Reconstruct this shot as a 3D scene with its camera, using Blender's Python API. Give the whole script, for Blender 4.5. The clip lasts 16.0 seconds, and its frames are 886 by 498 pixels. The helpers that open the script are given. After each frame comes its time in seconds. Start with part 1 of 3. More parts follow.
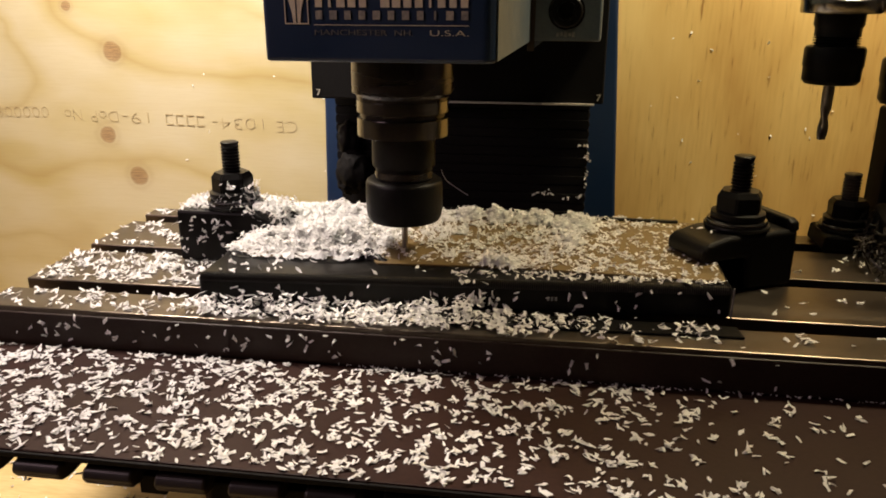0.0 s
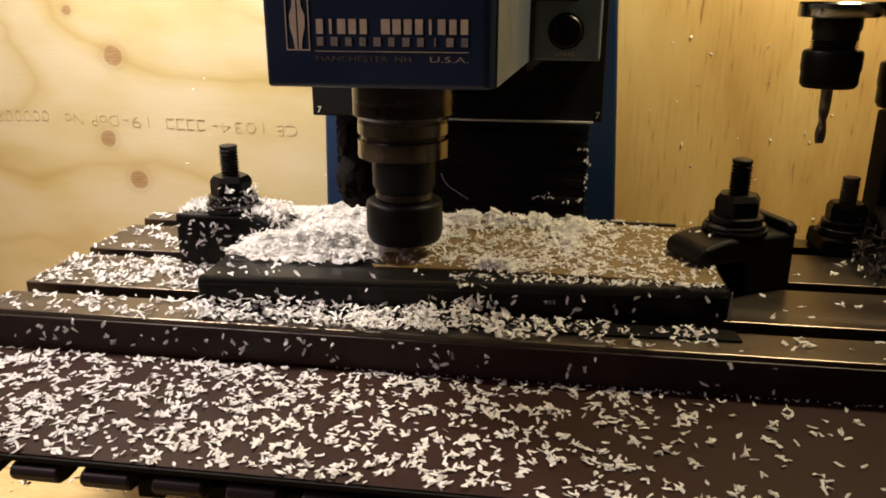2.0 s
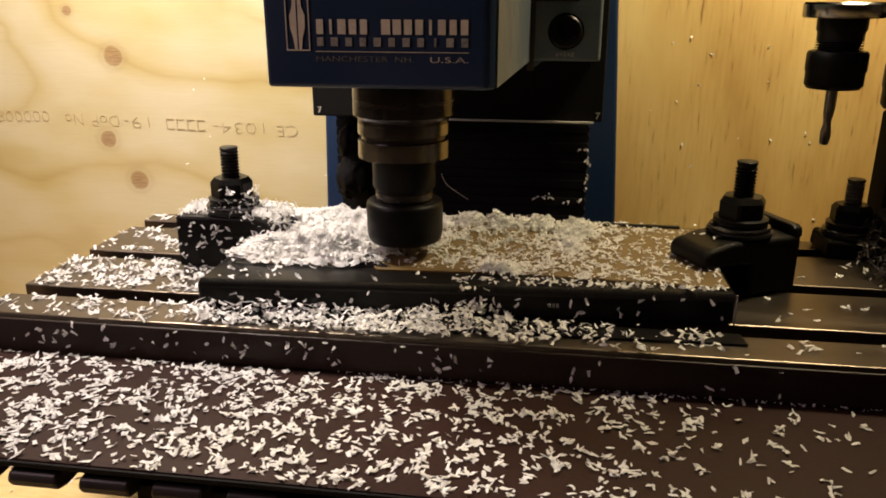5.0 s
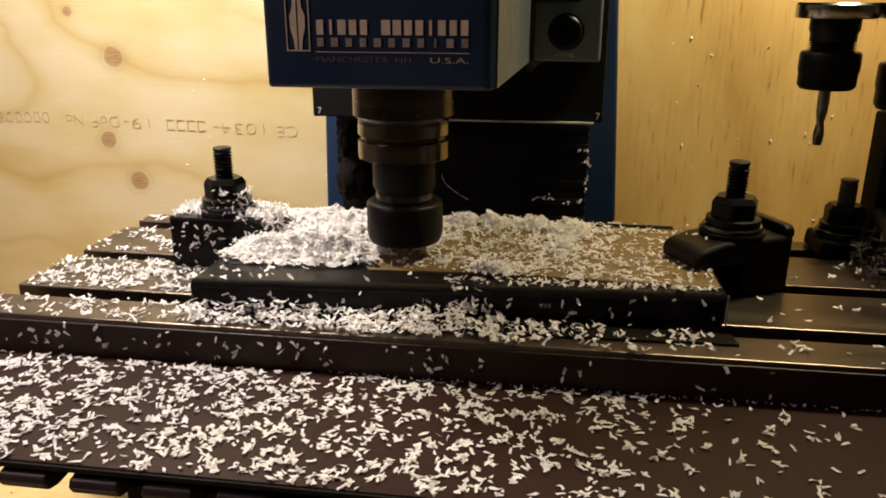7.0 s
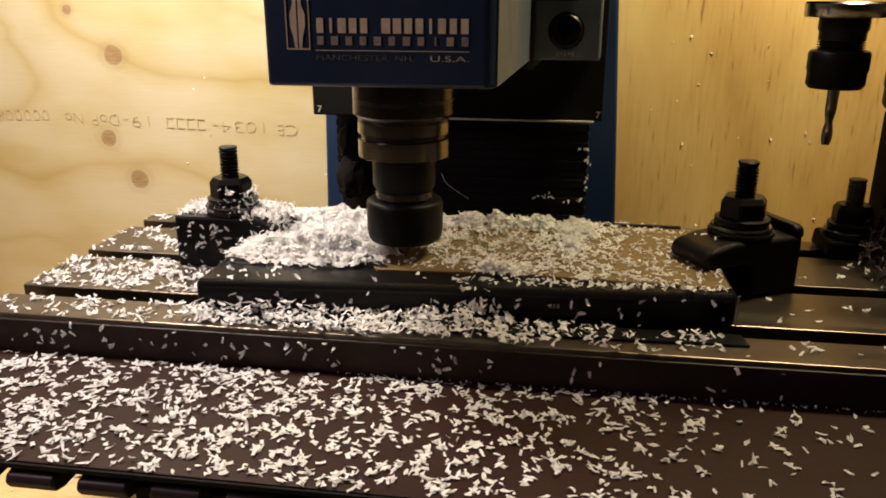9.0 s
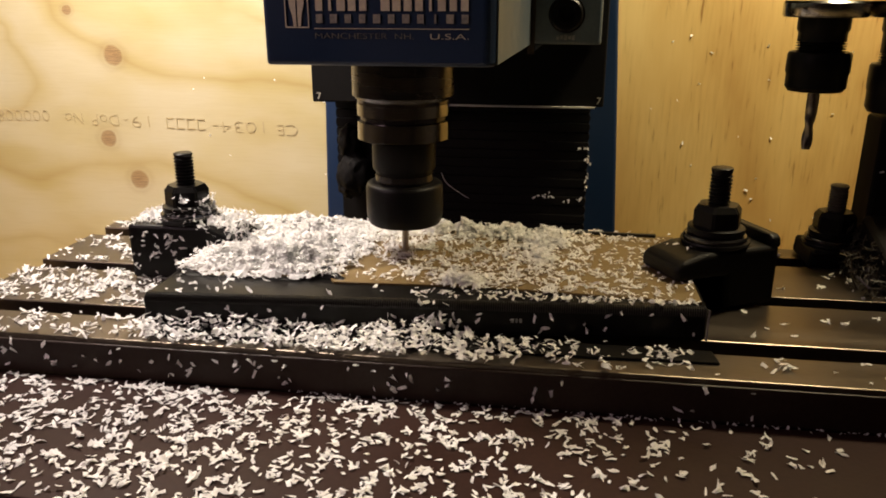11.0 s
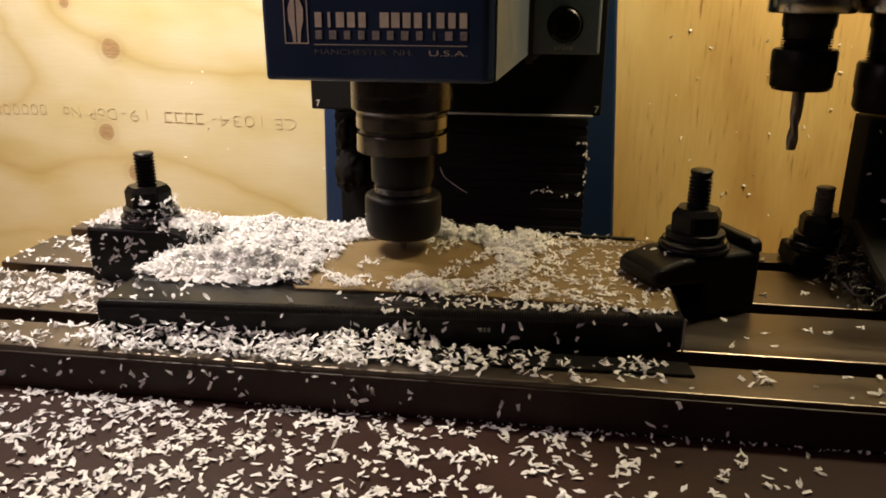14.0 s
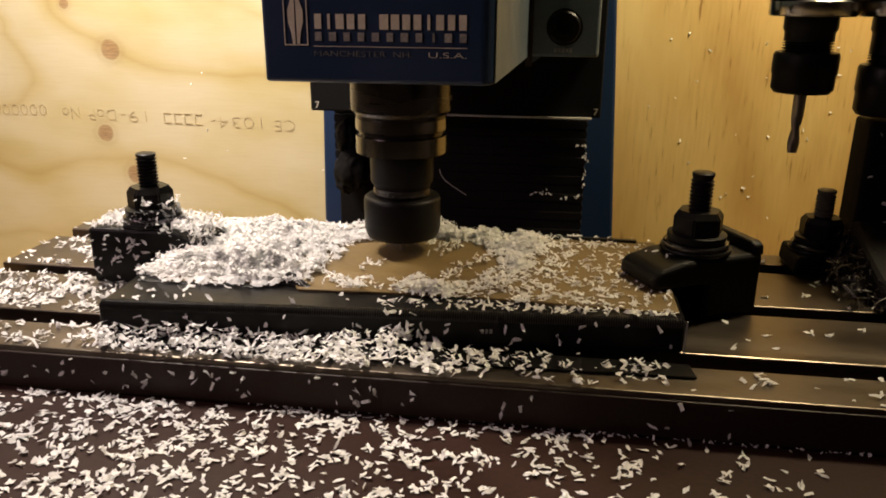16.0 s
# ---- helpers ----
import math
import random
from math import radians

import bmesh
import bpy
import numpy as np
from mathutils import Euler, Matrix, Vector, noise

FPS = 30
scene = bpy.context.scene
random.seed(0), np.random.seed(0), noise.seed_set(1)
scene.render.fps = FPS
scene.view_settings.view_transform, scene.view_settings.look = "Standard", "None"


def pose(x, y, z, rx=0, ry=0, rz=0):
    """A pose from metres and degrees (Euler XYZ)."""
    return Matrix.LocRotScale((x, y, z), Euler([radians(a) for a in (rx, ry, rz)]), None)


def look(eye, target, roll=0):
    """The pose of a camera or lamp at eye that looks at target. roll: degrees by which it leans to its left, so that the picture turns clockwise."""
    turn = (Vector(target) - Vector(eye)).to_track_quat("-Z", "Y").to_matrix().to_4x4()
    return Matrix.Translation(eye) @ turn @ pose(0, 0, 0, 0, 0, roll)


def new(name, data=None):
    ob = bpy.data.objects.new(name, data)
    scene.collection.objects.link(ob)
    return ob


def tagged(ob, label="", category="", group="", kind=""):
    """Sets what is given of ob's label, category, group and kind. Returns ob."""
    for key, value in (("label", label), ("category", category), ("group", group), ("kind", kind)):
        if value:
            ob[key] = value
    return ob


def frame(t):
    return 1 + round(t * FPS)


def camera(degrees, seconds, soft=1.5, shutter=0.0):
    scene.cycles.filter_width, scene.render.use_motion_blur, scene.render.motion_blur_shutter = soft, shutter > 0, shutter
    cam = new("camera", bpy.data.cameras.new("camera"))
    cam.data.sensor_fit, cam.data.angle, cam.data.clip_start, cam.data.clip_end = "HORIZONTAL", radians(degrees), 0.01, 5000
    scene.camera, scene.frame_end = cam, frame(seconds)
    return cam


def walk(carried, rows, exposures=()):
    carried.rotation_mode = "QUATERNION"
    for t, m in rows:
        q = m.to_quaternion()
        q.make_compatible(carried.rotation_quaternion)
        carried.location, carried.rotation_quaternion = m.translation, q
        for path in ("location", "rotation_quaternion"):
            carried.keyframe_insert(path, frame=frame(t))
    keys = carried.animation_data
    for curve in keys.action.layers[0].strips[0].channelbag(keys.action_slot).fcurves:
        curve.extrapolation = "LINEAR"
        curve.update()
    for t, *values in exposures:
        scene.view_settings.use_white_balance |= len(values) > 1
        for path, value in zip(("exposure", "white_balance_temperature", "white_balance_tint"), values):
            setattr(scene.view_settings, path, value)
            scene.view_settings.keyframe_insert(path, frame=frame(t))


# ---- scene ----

# ---- camera ----
EYE = (0.0, 0.0, 0.2982)
# seconds, yaw, pitch, roll of the hand-steadied camera
CAM = [
    (0.0, 8.283, -18.532, 0.104),
    (0.5, 8.283, -18.413, 0.143),
    (1.0, 8.303, -18.393, 0.041),
    (1.5, 8.291, -18.266, 0.090),
    (2.0, 8.290, -18.253, 0.094),
    (2.5, 8.287, -18.082, 0.075),
    (3.0, 8.278, -18.030, 0.113),
    (3.5, 8.284, -18.238, 0.119),
    (4.0, 8.295, -18.247, 0.084),
    (6.5, 8.318, -18.172, 0.095),
    (7.0, 8.313, -18.180, 0.075),
    (7.5, 8.315, -18.185, 0.099),
    (8.0, 8.310, -18.219, 0.120),
    (10.5, 8.325, -18.304, 0.064),
    (11.0, 8.324, -18.300, 0.016),
    (11.5, 8.136, -18.473, 0.122),
    (12.0, 8.161, -18.719, 0.118),
    (12.5, 8.310, -18.595, -0.252),
    (13.0, 8.162, -18.173, -0.235),
    (13.5, 8.147, -18.848, 0.184),
    (14.0, 8.191, -18.709, 0.169),
    (14.5, 8.065, -18.607, 0.323),
    (15.0, 8.152, -18.732, 0.296),
    (15.5, 8.148, -18.653, 0.327),
    (16.0, 8.108, -18.567, 0.352),
]

cam = camera(60.11, 16.0, soft=1.8)
walk(cam, [(t, pose(0, 0, EYE[2], 0, 0, yaw) @ pose(0, 0, 0, 90 + pitch, 0, 0) @ pose(0, 0, 0, 0, 0, roll)) for t, yaw, pitch, roll in CAM])

# the table: rest, spiral cut, rapid move, second spiral. Seconds, turned degrees, radius in millimetres
FIRST = [(1.6, -300, 0.0), (2.0, -190, 0.9), (2.5, -11, 2.0), (3.0, 225, 2.15), (3.5, 385, 2.35), (4.0, 585, 2.45), (5.2, 1085, 2.95), (6.5, 1542, 3.4),
         (7.0, 1664, 4.3), (7.5, 1753, 5.1), (8.0, 1846, 4.45), (8.5, 1960, 4.5), (9.0, 2080, 4.5), (9.4, 2170, 0.0)]
SECOND = [(13.1, -180, 0.0), (13.5, -70, 0.8), (14.0, 82, 1.4), (14.5, 283, 1.8), (15.0, 472, 2.1), (15.5, 626, 2.5), (16.0, 774, 2.5)]
REST, NEXT = (0.0, 0.0), (-0.0262, -0.0411)
# seconds, height of the head over its cutting depth
HEAD_Z = [(0.0, 0.0084), (0.5, 0.0033), (0.82, 0.0), (9.5, 0.0002), (10.25, 0.0085), (11.5, 0.0083), (12.0, 0.0031), (12.3, 0.0), (16.0, 0.0)]


def between(rows, t):
    """Values at a time between rows, along straight lines."""
    if t <= rows[0][0]:
        return rows[0][1:]
    for (a, *p), (b, *q) in zip(rows, rows[1:]):
        if t <= b:
            f = (t - a) / (b - a)
            return tuple(u + (v - u) * f for u, v in zip(p, q))
    return rows[-1][1:]


def slide_at(t):
    """Offset of the table in x and y."""
    f = min(1.0, max(0.0, (t - 10.49) / 0.90))
    x, y = REST[0] + (NEXT[0] - REST[0]) * f, REST[1] + (NEXT[1] - REST[1]) * f
    angle, r = between(FIRST if t < 10 else SECOND, t)
    return x + 0.001 * r * math.cos(radians(angle)), y + 0.001 * r * math.sin(radians(angle))


TIMES = sorted({k / 10 for k in range(161)} | {0.82, 10.49, 11.39})

# ---- light ----
world = bpy.data.worlds.new("dim_room")
scene.world = world
world.use_nodes = True
world.node_tree.nodes["Background"].inputs[0].default_value = (1.0, 0.72, 0.42, 1)
world.node_tree.nodes["Background"].inputs[1].default_value = 0.004


def area_lamp(name, eye, target, sx, sy, watts, colour):
    data = bpy.data.lights.new(name, "AREA")
    data.shape, data.size, data.size_y, data.energy, data.color = "RECTANGLE", sx, sy, watts, colour
    ob = new(name, data)
    ob.matrix_world = look(eye, target)
    return ob


area_lamp("enclosure_lamp_light", (-0.30, 0.40, 0.56), (-0.22, 0.515, 0.22), 0.20, 0.05, 4.95, (1.0, 0.865, 0.76))
area_lamp("enclosure_lamp_light", (0.215, 0.445, 0.575), (0.165, 0.55, 0.20), 0.14, 0.05, 2.6, (1.0, 0.825, 0.52))
area_lamp("workshop_lamp_light", (-0.52, 0.02, 0.50), (-0.24, 0.27, 0.14), 0.24, 0.20, 0.95, (1.0, 0.68, 0.73))
scene.view_settings.exposure = 0.0


# ---- materials ----
def material(name, colour, rough=0.5, metal=0.0, spec=0.5):
    m = bpy.data.materials.new(name)
    m.use_nodes = True
    b = m.node_tree.nodes["Principled BSDF"]
    b.inputs["Base Color"].default_value = (*colour, 1)
    b.inputs["Roughness"].default_value = rough
    b.inputs["Metallic"].default_value = metal
    b.inputs["Specular IOR Level"].default_value = spec
    return m


def node(m, kind, **inputs):
    n = m.node_tree.nodes.new(kind)
    for key, value in inputs.items():
        n.inputs[key.replace("_", " ")].default_value = value
    return n


def wire(m, a, out, b, into):
    m.node_tree.links.new(a.outputs[out], b.inputs[into])


def ramp(m, stops):
    n = m.node_tree.nodes.new("ShaderNodeValToRGB")
    while len(n.color_ramp.elements) < len(stops):
        n.color_ramp.elements.new(0.5)
    for e, (at, colour) in zip(n.color_ramp.elements, stops):
        e.position, e.color = at, (*colour, 1)
    return n


def coords(m, scale=(1, 1, 1), source="Object"):
    tc = m.node_tree.nodes.new("ShaderNodeTexCoord")
    mp = m.node_tree.nodes.new("ShaderNodeMapping")
    mp.inputs["Scale"].default_value = scale
    wire(m, tc, source, mp, "Vector")
    return mp


def worn(name, dark, light, rough=0.45, metal=0.0, grain=400.0, stretch=(1, 1, 1), bump=0.15, patch=18.0, spec=0.5):
    """A surface with coarse patches and fine grain, in colour, gloss and relief."""
    m = material(name, dark, rough, metal, spec)
    b = m.node_tree.nodes["Principled BSDF"]
    mp = coords(m, stretch)
    n1, n2 = node(m, "ShaderNodeTexNoise", Scale=patch, Detail=5.0), node(m, "ShaderNodeTexNoise", Scale=grain, Detail=4.0)
    wire(m, mp, 0, n1, "Vector"), wire(m, mp, 0, n2, "Vector")
    mix = m.node_tree.nodes.new("ShaderNodeMath")
    mix.operation = "MULTIPLY_ADD"
    mix.inputs[1].default_value = 0.45
    half = m.node_tree.nodes.new("ShaderNodeMath")
    half.operation = "MULTIPLY"
    half.inputs[1].default_value = 0.55
    wire(m, n1, 0, half, 0), wire(m, n2, 0, mix, 0), wire(m, half, 0, mix, 2)
    r = ramp(m, [(0.3, dark), (0.7, light)])
    wire(m, mix, 0, r, 0), wire(m, r, 0, b, "Base Color")
    rr = ramp(m, [(0.25, (rough * 0.75,) * 3), (0.75, (min(1, rough * 1.3),) * 3)])
    wire(m, n1, 0, rr, 0), wire(m, rr, 0, b, "Roughness")
    bp = node(m, "ShaderNodeBump", Strength=bump, Distance=0.0004)
    wire(m, n2, 0, bp, "Height"), wire(m, bp, 0, b, "Normal")
    return m


def knotty_plywood(name, knots):
    """Pale rotary-cut pine veneer: broad wandering figure, fine pores, brown knots with a halo."""
    m = material(name, (0.6, 0.4, 0.2), 0.5)
    nt = m.node_tree
    b = nt.nodes["Principled BSDF"]
    mp = coords(m, (1, 1, 1))
    field_map = coords(m, (0.62, 1, 1.25))
    rings = node(m, "ShaderNodeTexNoise", Scale=5.2, Detail=4.0, Roughness=0.32)
    wire(m, field_map, 0, rings, "Vector")
    count = nt.nodes.new("ShaderNodeMath")
    count.operation = "MULTIPLY"
    count.inputs[1].default_value = 8.5
    wire(m, rings, 0, count, 0)
    cycle = nt.nodes.new("ShaderNodeMath")
    cycle.operation = "FRACT"
    wire(m, count, 0, cycle, 0)
    fr = ramp(m, [(0.0, (0.450, 0.366, 0.184)), (0.07, (0.485, 0.412, 0.220)), (0.24, (0.530, 0.472, 0.305)), (0.66, (0.538, 0.486, 0.324)), (0.90, (0.495, 0.426, 0.240)), (1.0, (0.450, 0.366, 0.184))])
    wire(m, cycle, 0, fr, 0)
    fine = coords(m, (9, 1, 240))
    grain = node(m, "ShaderNodeTexNoise", Scale=6.0, Detail=5.0)
    wire(m, fine, 0, grain, "Vector")
    gr = ramp(m, [(0.28, (0.80, 0.76, 0.70)), (0.55, (1, 1, 1))])
    wire(m, grain, 0, gr, 0)
    mul = nt.nodes.new("ShaderNodeMixRGB")
    mul.blend_type, mul.inputs[0].default_value = "MULTIPLY", 0.22
    wire(m, fr, 0, mul, 1), wire(m, gr, 0, mul, 2)
    blot = node(m, "ShaderNodeTexNoise", Scale=9.0, Detail=3.0)
    wire(m, coords(m, (0.8, 1, 1.5)), 0, blot, "Vector")
    br = ramp(m, [(0.44, (1, 1, 1)), (0.62, (0.86, 0.80, 0.56))])
    wire(m, blot, 0, br, 0)
    stain = nt.nodes.new("ShaderNodeMixRGB")
    stain.blend_type, stain.inputs[0].default_value = "MULTIPLY", 0.75
    wire(m, mul, 0, stain, 1), wire(m, br, 0, stain, 2)
    last = stain
    for x, z, radius in knots:
        rel = nt.nodes.new("ShaderNodeVectorMath")
        rel.operation = "SUBTRACT"
        rel.inputs[1].default_value = (x, 0, z)
        flat = nt.nodes.new("ShaderNodeVectorMath")
        flat.operation = "MULTIPLY"
        flat.inputs[1].default_value = (1 / radius, 0, 1.05 / radius)
        length = nt.nodes.new("ShaderNodeVectorMath")
        length.operation = "LENGTH"
        wob = node(m, "ShaderNodeTexNoise", Scale=90.0, Detail=2.0)
        wire(m, mp, 0, wob, "Vector")
        plus = nt.nodes.new("ShaderNodeMath")
        plus.operation = "MULTIPLY_ADD"
        plus.inputs[1].default_value = 0.5
        wire(m, mp, 0, rel, 0), wire(m, rel, 0, flat, 0), wire(m, flat, 0, length, 0)
        wire(m, wob, 0, plus, 0), wire(m, length, "Value", plus, 2)
        kr = ramp(m, [(0.0, (0.9,) * 3), (0.36, (0.75,) * 3), (0.42, (0.14,) * 3), (0.50, (0.22,) * 3), (0.66, (0.04,) * 3), (1.0, (0,) * 3)])
        half = nt.nodes.new("ShaderNodeMath")
        half.operation = "MULTIPLY"
        half.inputs[1].default_value = 0.33
        wire(m, plus, 0, half, 0), wire(m, half, 0, kr, 0)
        mixed = nt.nodes.new("ShaderNodeMixRGB")
        speck = node(m, "ShaderNodeTexNoise", Scale=14.0, Detail=4.0)
        wire(m, fine, 0, speck, "Vector")
        sr = ramp(m, [(0.35, (0.15, 0.08, 0.035)), (0.65, (0.36, 0.22, 0.10))])
        wire(m, speck, 0, sr, 0), wire(m, sr, 0, mixed, 2)
        wire(m, kr, 0, mixed, 0), wire(m, last, 0, mixed, 1)
        last = mixed
    wire(m, last, 0, b, "Base Color")
    bp = node(m, "ShaderNodeBump", Strength=0.12, Distance=0.0005)
    wire(m, grain, 0, bp, "Height"), wire(m, bp, 0, b, "Normal")
    return m


def streaky_plywood(name):
    """Darker plywood panel with upright grain and short dark pore streaks."""
    m = material(name, (0.6, 0.4, 0.2), 0.45)
    nt = m.node_tree
    b = nt.nodes["Principled BSDF"]
    broad = node(m, "ShaderNodeTexNoise", Scale=5.0, Detail=4.0)
    wire(m, coords(m, (3.2, 3, 1.1)), 0, broad, "Vector")
    fr = ramp(m, [(0.3, (0.47, 0.28, 0.085)), (0.5, (0.64, 0.44, 0.16)), (0.68, (0.74, 0.55, 0.23))])
    wire(m, broad, 0, fr, 0)
    pores = node(m, "ShaderNodeTexNoise", Scale=9.0, Detail=3.0)
    wire(m, coords(m, (40, 40, 3.6)), 0, pores, "Vector")
    pr = ramp(m, [(0.29, (0.36, 0.24, 0.13)), (0.38, (0.90, 0.87, 0.82)), (0.6, (1, 1, 1))])
    wire(m, pores, 0, pr, 0)
    where = node(m, "ShaderNodeTexNoise", Scale=16.0, Detail=2.0)
    wire(m, coords(m, (1.6, 1, 0.8)), 0, where, "Vector")
    wr = ramp(m, [(0.40, (0.12,) * 3), (0.62, (0.85,) * 3)])
    wire(m, where, 0, wr, 0)
    mul = nt.nodes.new("ShaderNodeMixRGB")
    mul.blend_type = "MULTIPLY"
    wire(m, wr, 0, mul, 0)
    wire(m, fr, 0, mul, 1), wire(m, pr, 0, mul, 2), wire(m, mul, 0, b, "Base Color")
    bp = node(m, "ShaderNodeBump", Strength=0.15, Distance=0.0005)
    wire(m, pores, 0, bp, "Height"), wire(m, bp, 0, b, "Normal")
    return m


def chip_plastic():
    m = material("white_plastic_shavings", (0.8, 0.79, 0.75), 0.6)
    b = m.node_tree.nodes["Principled BSDF"]
    geo = m.node_tree.nodes.new("ShaderNodeNewGeometry")
    r = ramp(m, [(0.0, (0.86, 0.85, 0.83)), (0.4, (0.92, 0.915, 0.90)), (1.0, (0.96, 0.955, 0.945))])
    wire(m, geo, "Random Per Island", r, 0), wire(m, r, 0, b, "Base Color")
    thin = m.node_tree.nodes.new("ShaderNodeBsdfTranslucent")
    both = m.node_tree.nodes.new("ShaderNodeMixShader")
    both.inputs[0].default_value = 0.46
    wire(m, r, 0, thin, "Color"), wire(m, b, 0, both, 1), wire(m, thin, 0, both, 2)
    wire(m, both, 0, m.node_tree.nodes["Material Output"], "Surface")
    return m


PLY = knotty_plywood("knotty_pine_plywood", [(-0.3615, 0.2516, 0.0088), (-0.3969, 0.2873, 0.0044), (-0.3514, 0.1483, 0.0088), (-0.3752, 0.1829, 0.0078)])
PLY_R = streaky_plywood("streaky_plywood")
FLOOR_WOOD = worn("scuffed_board", (0.52, 0.37, 0.14), (0.74, 0.58, 0.28), 0.5, grain=90, stretch=(1, 6, 1))
# coat of the unseen surfaces, dark so that little light bounces back
ROOM = worn("dark_unseen_wall", (0.05, 0.045, 0.04), (0.08, 0.07, 0.06), 0.8, grain=30, patch=2)
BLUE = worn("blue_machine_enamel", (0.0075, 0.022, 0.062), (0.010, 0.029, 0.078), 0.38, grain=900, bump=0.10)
STRIP = worn("dark_brown_strip", (0.030, 0.020, 0.012), (0.055, 0.038, 0.022), 0.6, grain=500)
BLOCK = worn("slate_blue_enamel", (0.075, 0.100, 0.118), (0.125, 0.150, 0.165), 0.40, grain=500, bump=0.14, patch=60)
# the head's blue again, with the light on its side painted in as grey
BLUE_LIT = worn("lit_blue_enamel", (0.055, 0.072, 0.088), (0.082, 0.100, 0.115), 0.42, grain=700, bump=0.12)
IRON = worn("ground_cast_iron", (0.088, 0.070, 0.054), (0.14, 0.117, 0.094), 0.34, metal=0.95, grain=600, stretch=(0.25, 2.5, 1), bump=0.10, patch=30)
IRON_DARK = worn("dark_brown_cast_iron", (0.018, 0.0098, 0.0072), (0.031, 0.0185, 0.0135), 0.45, grain=500, bump=0.12, spec=0.2)
APRON = worn("oiled_brown_steel", (0.0165, 0.0070, 0.0052), (0.030, 0.0132, 0.0098), 0.50, grain=500, bump=0.14, patch=22, spec=0.10)
BLACK = worn("black_oxide_steel", (0.004, 0.0036, 0.0034), (0.008, 0.0072, 0.0066), 0.38, metal=0.0, grain=800, bump=0.16, spec=0.16)
LINK = worn("worn_black_nylon", (0.012, 0.0095, 0.0088), (0.030, 0.024, 0.022), 0.42, grain=260, bump=0.15, spec=0.45)
DUSTY = worn("dusty_dark_steel", (0.03, 0.026, 0.022), (0.10, 0.088, 0.07), 0.55, grain=500, bump=0.2)
MATT = worn("matt_black_rubber", (0.004, 0.0036, 0.0036), (0.008, 0.0073, 0.0069), 0.7, grain=700, bump=0.2, spec=0.12)
WRAP = worn("glossy_black_wrap", (0.004, 0.0037, 0.0034), (0.008, 0.0073, 0.0066), 0.30, grain=350, bump=0.2, spec=0.13)
RIBS = worn("ribbed_black_plastic", (0.010, 0.009, 0.008), (0.018, 0.016, 0.014), 0.32, grain=350, bump=0.1, spec=0.35)
STEEL = worn("bright_turned_steel", (0.30, 0.285, 0.265), (0.46, 0.44, 0.41), 0.20, metal=1.0, grain=300, stretch=(1, 1, 8), bump=0.08)
STEEL_DARK = worn("burnished_steel", (0.075, 0.070, 0.075), (0.14, 0.13, 0.13), 0.24, metal=0.95, grain=300, stretch=(1, 1, 8), bump=0.08)
CARBIDE = material("carbide_grey", (0.36, 0.32, 0.28), 0.35, 0.9)
BOARD = worn("brown_fibre_board", (0.105, 0.066, 0.020), (0.175, 0.118, 0.040), 0.5, grain=260, stretch=(1, 3, 1), bump=0.25, patch=22)
WIPER = material("bare_metal_edge", (0.5, 0.48, 0.44), 0.4)
PRINT = worn("cream_print", (0.50, 0.47, 0.38), (0.66, 0.62, 0.50), 0.6, grain=900, patch=120)
PRINT_DIM = worn("worn_cream_print", (0.12, 0.13, 0.14), (0.42, 0.40, 0.34), 0.6, grain=900, patch=160)
PRINT_FAINT = worn("rubbed_cream_print", (0.03, 0.04, 0.06), (0.26, 0.25, 0.22), 0.6, grain=700, patch=90)
STAMP = material("grey_stamp_ink", (0.43, 0.35, 0.20), 0.7)
CHIP = chip_plastic()


# ---- builders ----
def part(name, bm, mat, parent=None, label="", smooth=False):
    me = bpy.data.meshes.new(name)
    bmesh.ops.recalc_face_normals(bm, faces=bm.faces)
    bm.to_mesh(me)
    bm.free()
    me.materials.append(mat)
    if smooth:
        for p in me.polygons:
            p.use_smooth = True
        me.set_sharp_from_angle(angle=radians(38))
    ob = new(name, me)
    if parent is not None:
        ob.parent = parent
    if label:
        tagged(ob, label)
    return ob


def slab(x0, x1, y0, y1, z0, z1, bevel=0.0008, segments=2, bm=None):
    bm = bm or bmesh.new()
    made = bmesh.ops.create_cube(bm, size=1)["verts"]
    for v in made:
        v.co = Vector((x0 + (v.co.x + 0.5) * (x1 - x0), y0 + (v.co.y + 0.5) * (y1 - y0), z0 + (v.co.z + 0.5) * (z1 - z0)))
    if bevel:
        edges = list({e for v in made for e in v.link_edges})
        bmesh.ops.bevel(bm, geom=edges, offset=bevel, segments=segments, affect="EDGES", profile=0.5)
    return bm


def prism(outline, axis, a, b, bevel=0.0008, segments=2):
    """An outline in the two other axes, drawn out along an axis from a to b."""
    bm = bmesh.new()
    i = "xyz".index(axis)

    def at(u, v, w):
        c = [u, v]
        c.insert(i, w)
        return c
    lower = [bm.verts.new(at(u, v, a)) for u, v in outline]
    upper = [bm.verts.new(at(u, v, b)) for u, v in outline]
    n = len(outline)
    bm.faces.new(lower), bm.faces.new(upper[::-1])
    for k in range(n):
        bm.faces.new((lower[k], upper[k], upper[(k + 1) % n], lower[(k + 1) % n]))
    bmesh.ops.recalc_face_normals(bm, faces=bm.faces)
    if bevel:
        bmesh.ops.bevel(bm, geom=list(bm.edges), offset=bevel, segments=segments, affect="EDGES", profile=0.5)
    return bm


